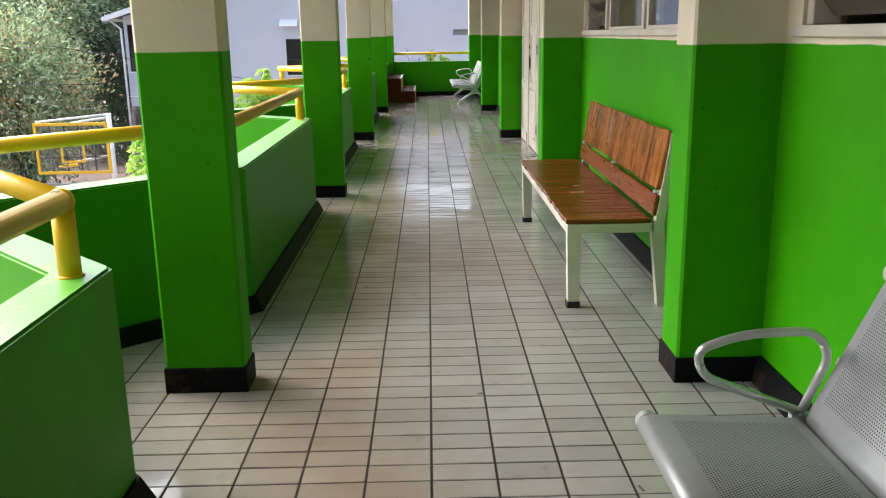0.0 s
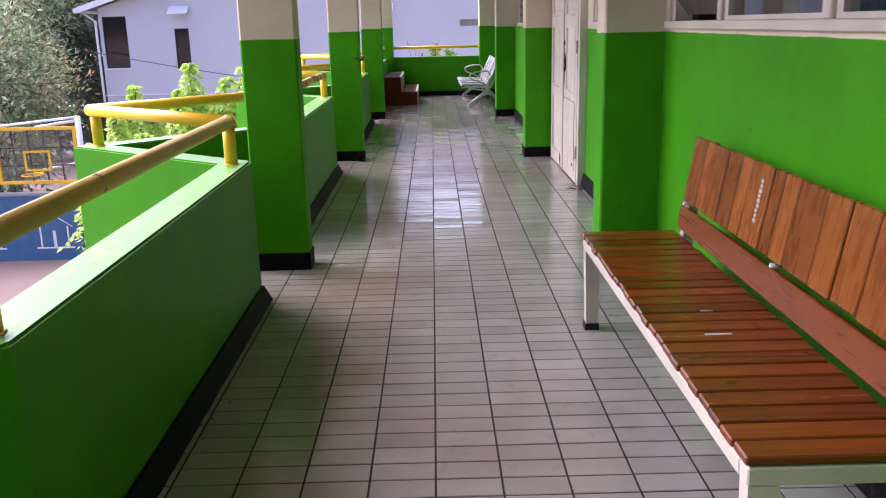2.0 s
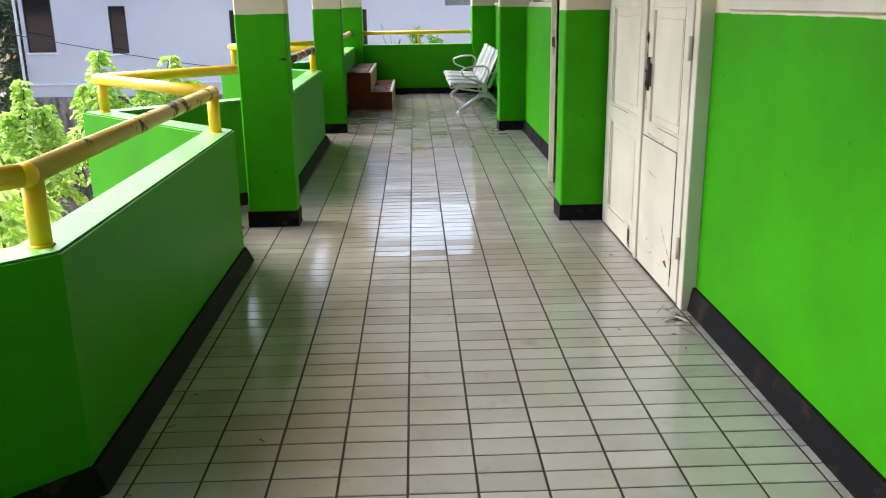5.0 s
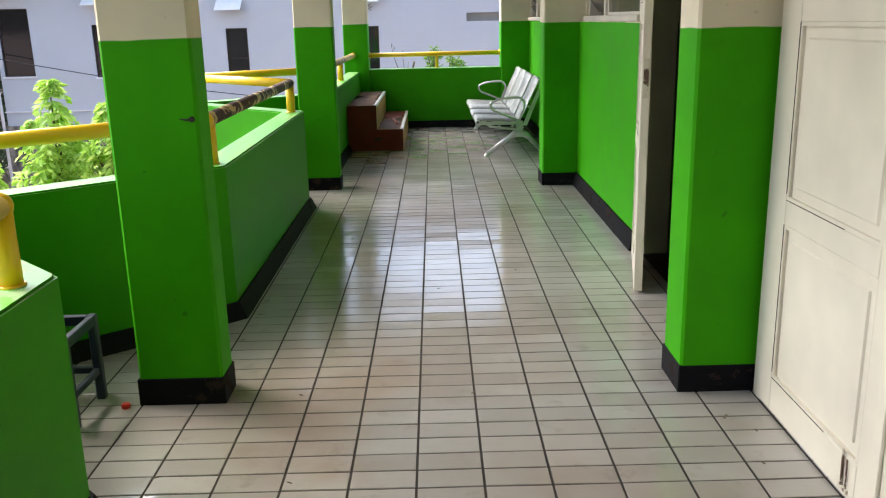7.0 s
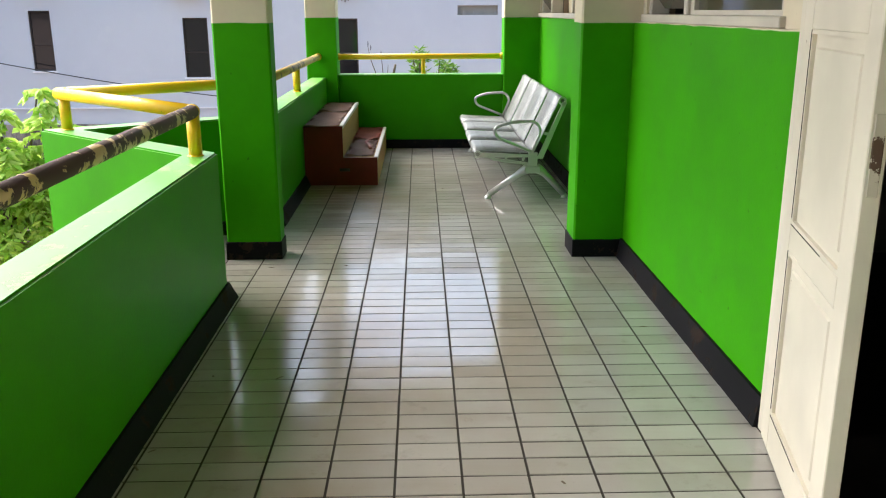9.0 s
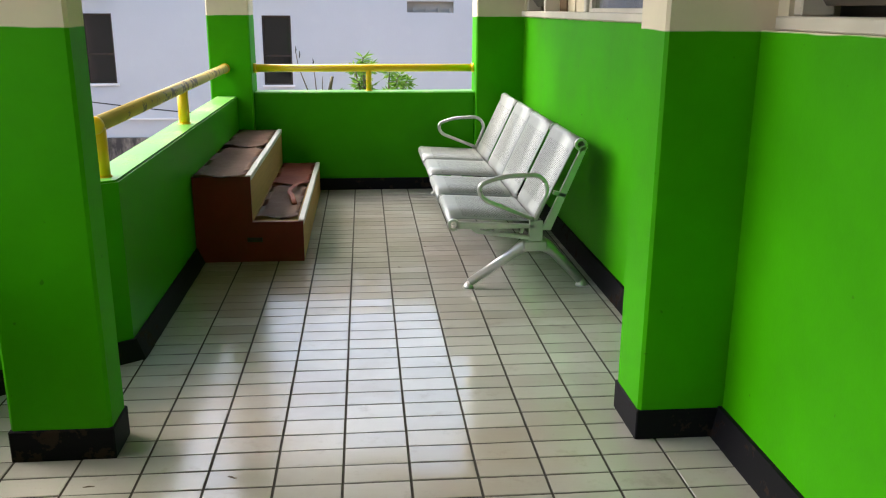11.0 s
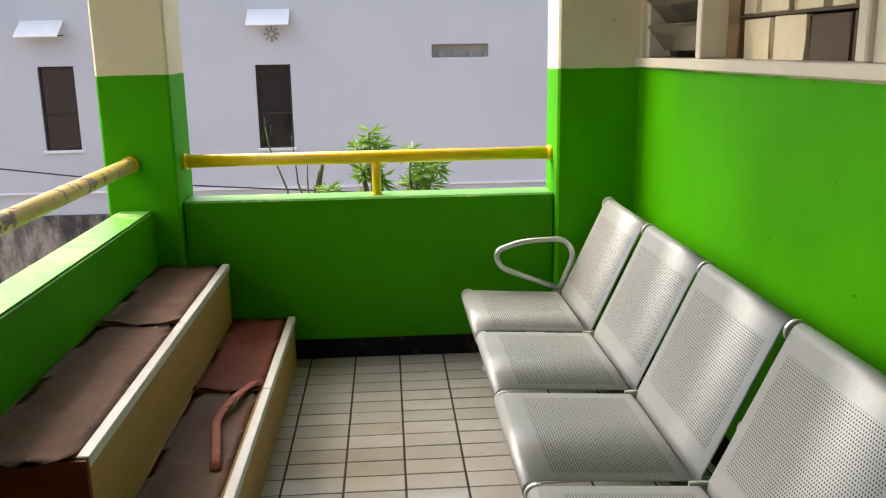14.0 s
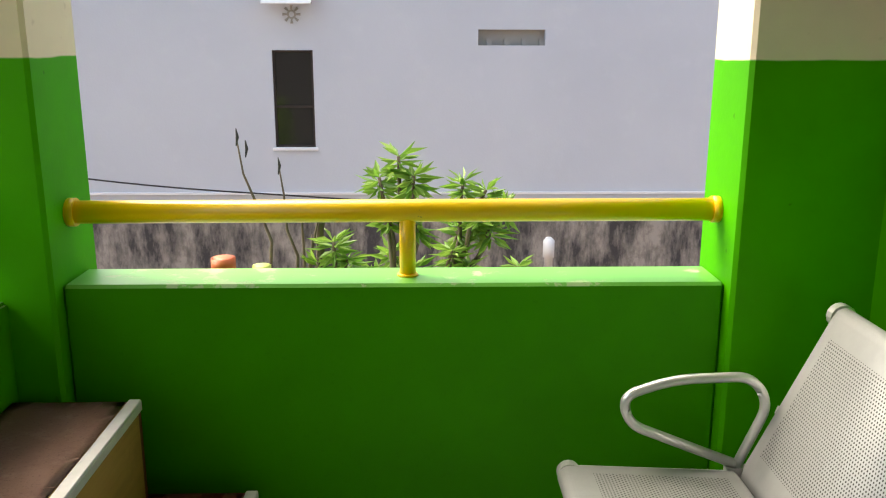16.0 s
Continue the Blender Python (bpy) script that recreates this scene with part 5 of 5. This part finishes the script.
def shrub(x, y, tips, seed, label):
    """Bare stems that end in whorls of narrow leaves."""
    rng = np.random.default_rng(seed)
    s = empty("shrub", label, "shrub", "shrubs on the ledge", at=(x, y, 0.28))
    st = bmesh.new()
    P, D = [], []
    for tx, ty, tz in tips:
        limb(st, (rng.normal(0, 0.03), rng.normal(0, 0.03), -0.01), (tx, ty, tz), 0.013, 0.006, rng, 5)
        for lv in range(4):
            for k in range(9):
                a = k * 0.7 + lv * 0.35 + rng.normal(0, 0.2)
                up = 0.55 - 0.28 * lv
                P.append((tx, ty, tz - 0.015 * lv))
                D.append((math.cos(a), math.sin(a), up))
    part("stem", st, M["bark"], s)
    leaves("crown", np.array(P), np.array(D), 0.088, 0.010, "leaf_shrub", seed + 1, s, 0.35)
    return s


shrub(0.53, 20.2, [(0.0, 0, 0.66), (-0.04, 0.02, 0.46), (0.06, 0.03, 0.42), (-0.07, 0.05, 0.58), (0.05, -0.04, 0.60), (0.02, 0.06, 0.50)], 31, "green shrub with whorls of narrow leaves")
shrub(0.70, 20.4, [(0.06, 0, 0.54), (0.10, 0.03, 0.40), (0.17, 0.03, 0.36), (0.05, 0.05, 0.36), (0.15, 0.05, 0.50), (0.21, 0, 0.46), (0.12, -0.06, 0.46), (0.02, 0, 0.28), (0.08, 0, 0.22)], 32, "green shrub with whorls of narrow leaves")
shrub(0.30, 20.2, [(0.0, 0, 0.36), (-0.06, 0.03, 0.28), (0.05, 0, 0.30), (0.07, 0.05, 0.23), (-0.02, 0.05, 0.20)], 33, "low green shrub with narrow leaves")
shrub(0.50, 20.3, [(0.0, 0, 0.30), (-0.06, 0, 0.22), (0.07, 0, 0.24)], 34, "low green shrub with narrow leaves")
shrub(0.98, 20.5, [(0, 0, 0.19)], 35, "single small leafy shoot")
bare = empty("bare_shrub", "leafless dry shrub with thin twigs and withered buds", "shrub", "shrubs on the ledge", at=(0.17, 20.25, 0.28))
bs, rg = bmesh.new(), np.random.default_rng(41)
for tx, tz in ((-0.20, 0.72), (-0.06, 0.62), (0.02, 0.50), (0.08, 0.46), (0.05, 0.38)):
    limb(bs, (rg.normal(0, 0.02), 0, -0.01), (tx, rg.normal(0, 0.03), tz), 0.010, 0.0025, rg, 6)
limb(bs, (0.02, 0, -0.01), (0.10, 0, 0.50), 0.022, 0.012, rg, 5)
part("stem", bs, M["bark"], bare)
for tx, tz in ((-0.20, 0.72), (-0.06, 0.62), (-0.17, 0.68)):
    part("withered_bud", tube(bmesh.new(), [(tx, 0, tz - 0.03), (tx + 0.006, 0, tz), (tx + 0.002, 0, tz + 0.03)], [0.002, 0.006, 0.002], 6), M["cable"], bare)
tagged(part("vent_pipe", tube(bmesh.new(), [(2.03, 26.6, GZ), (2.03, 26.6, -1.05), (2.03, 26.6, -1.05), (2.03, 26.6, -0.86), (2.03, 26.6, -0.82)], [0.05, 0.05, 0.065, 0.065, 0.03], 12), M["whitepaint"]), "white plastic vent pipe standing before the house", "pipe")


# ---- floor tiles, 200 x 102 mm with their joints ----
TX, TY, TW, TD, JO = 0.053, 0.0563, 0.2, 0.1024, 0.0065


def left_edge(y):
    for (xa, ya), (xb, yb) in zip(inner, inner[1:]):
        if ya <= y <= yb:
            return xa + (xb - xa) * (y - ya) / max(1e-6, yb - ya)
    return PAR


def tile_verts(x0, x1, y0, y1, t, j):
    b, z = 0.0011, -0.0010
    return [(x0, y0, -0.006), (x1, y0, -0.006), (x1, y1, -0.006), (x0, y1, -0.006),
            (x0, y0, z), (x1, y0, z), (x1, y1, z), (x0, y1, z),
            (x0 + b, y0 + b, j[0]), (x1 - b, y0 + b, j[1]), (x1 - b, y1 - b, j[2]), (x0 + b, y1 - b, j[3])]


TILE_FACES = [(0, 1, 5, 4), (1, 2, 6, 5), (2, 3, 7, 6), (3, 0, 4, 7), (4, 5, 9, 8), (5, 6, 10, 9), (6, 7, 11, 10), (7, 4, 8, 11), (8, 9, 10, 11)]
rt = random.Random(7)


def tilt():
    a, b, c = rt.uniform(-7e-4, 7e-4), rt.uniform(-5.5e-4, 5.5e-4), rt.uniform(-1e-4, 5e-4)
    return (c - a - b, c + a - b, c + a + b, c - a + b)


floor_ob = bpy.data.objects["floor"]
shared = []
for k in range(12):
    me = bpy.data.meshes.new("tile")
    me.from_pydata(tile_verts(JO / 2, TW - JO / 2, JO / 2, TD - JO / 2, 0, tilt()), [], TILE_FACES)
    me.materials.append(M["tile"])
    shared.append(me)
V, F = [], []
r0, r1 = int((Y0 - TY) / TD), int((Y1 - TY) / TD) + 1
for r in range(r0, r1):
    y0 = TY + r * TD
    ylo, yhi = max(y0, Y0), min(y0 + TD, Y1)
    edge = left_edge(y0 + TD / 2)
    for c in range(-8, 10):
        x0 = TX + c * TW
        x1 = min(x0 + TW, 1.70)
        if x0 + TW / 2 < edge - 0.06 or x1 - x0 < 0.03:
            continue
        whole = x1 - x0 > TW - 1e-6 and yhi - ylo > TD - 1e-6
        if whole and 4.4 < y0 < 7.4 and -0.4 < x0 < 1.55:
            t = new("tile", rt.choice(shared))
            t.location = (x0, y0, 0)
            t.parent = floor_ob
        else:
            n = len(V)
            V += tile_verts(x0 + JO / 2, x1 - JO / 2 - 0.001, ylo + JO / 2, yhi - JO / 2, 0, tilt())
            F += [tuple(i + n for i in f) for f in TILE_FACES]
me = bpy.data.meshes.new("tile_field")
me.from_pydata(V, [], F)
me.materials.append(M["tile"])
tf = new("tile_field", me)
tf.parent = floor_ob
tagged(tf, "glazed pale grey floor tiles with dark joints", kind="stuff")

# a pale straw and wisps lying at the door jamb
straw = tube(bmesh.new(), rounded([(1.545, 9.52, 0.006), (1.575, 9.56, 0.012), (1.61, 9.55, 0.010), (1.64, 9.50, 0.006)], 0.03, 4), 0.0045, 6)
tagged(part("straw", straw, M["whitepaint"]), "bent white drinking straw on the tiles", "straw")
wr = random.Random(21)
wisp = bmesh.new()
for k in range(26):
    x, y, a = wr.uniform(1.59, 1.67), wr.uniform(9.42, 9.66), wr.uniform(0, 6.28)
    l = wr.uniform(0.02, 0.05)
    tube(wisp, [(x, y, 0.003), (x + l * math.cos(a), y + l * math.sin(a), wr.uniform(0.01, 0.03)), (x + 1.8 * l * math.cos(a + 0.6), y + 1.8 * l * math.sin(a + 0.6), 0.003)], 0.0009, 4)
tagged(part("broom_wisps", wisp, M["bark"]), "dry brown wisps swept against the door jamb", "litter", kind="stuff")

# scraps swept against the edges
sc = random.Random(3)
SV, SF = [], []
for k in range(60):
    x, y = sc.choice([(sc.uniform(-0.34, 1.4), sc.uniform(1.5, 18.5)), (sc.uniform(-0.36, -0.30), sc.uniform(4.6, 14.5)), (sc.uniform(1.45, 1.6), sc.uniform(3.6, 16))])
    a, l, w = sc.uniform(0, 6.28), sc.uniform(0.006, 0.02), sc.uniform(0.002, 0.005)
    ux, uy = math.cos(a), math.sin(a)
    n = len(SV)
    for s, q, h in ((-1, -1, 0.0006), (1, -1, 0.0006), (1, 1, 0.0006), (-1, 1, 0.0006), (0, 0, 0.004)):
        SV.append((x + s * l * ux - q * w * uy, y + s * l * uy + q * w * ux, h))
    SF += [(n, n + 1, n + 4), (n + 1, n + 2, n + 4), (n + 2, n + 3, n + 4), (n + 3, n, n + 4)]
for k in range(6):
    x, y, a, l, w = sc.uniform(1.60, 1.66), sc.uniform(9.45, 9.62), sc.uniform(0, 6.28), sc.uniform(0.012, 0.03), 0.001
    ux, uy = math.cos(a), math.sin(a)
    n = len(SV)
    for s, q, h in ((-1, -1, 0.0006), (1, -1, 0.0006), (1, 1, 0.0006), (-1, 1, 0.0006), (0, 0, 0.006)):
        SV.append((x + s * l * ux - q * w * uy, y + s * l * uy + q * w * ux, h))
    SF += [(n, n + 1, n + 4), (n + 1, n + 2, n + 4), (n + 2, n + 3, n + 4), (n + 3, n, n + 4)]
me = bpy.data.meshes.new("floor_litter")
me.from_pydata(SV, [], SF)
me.materials.append(M["bark"])
tagged(new("floor_litter", me), "tiny dry scraps scattered on the tiled floor", "litter", kind="stuff")
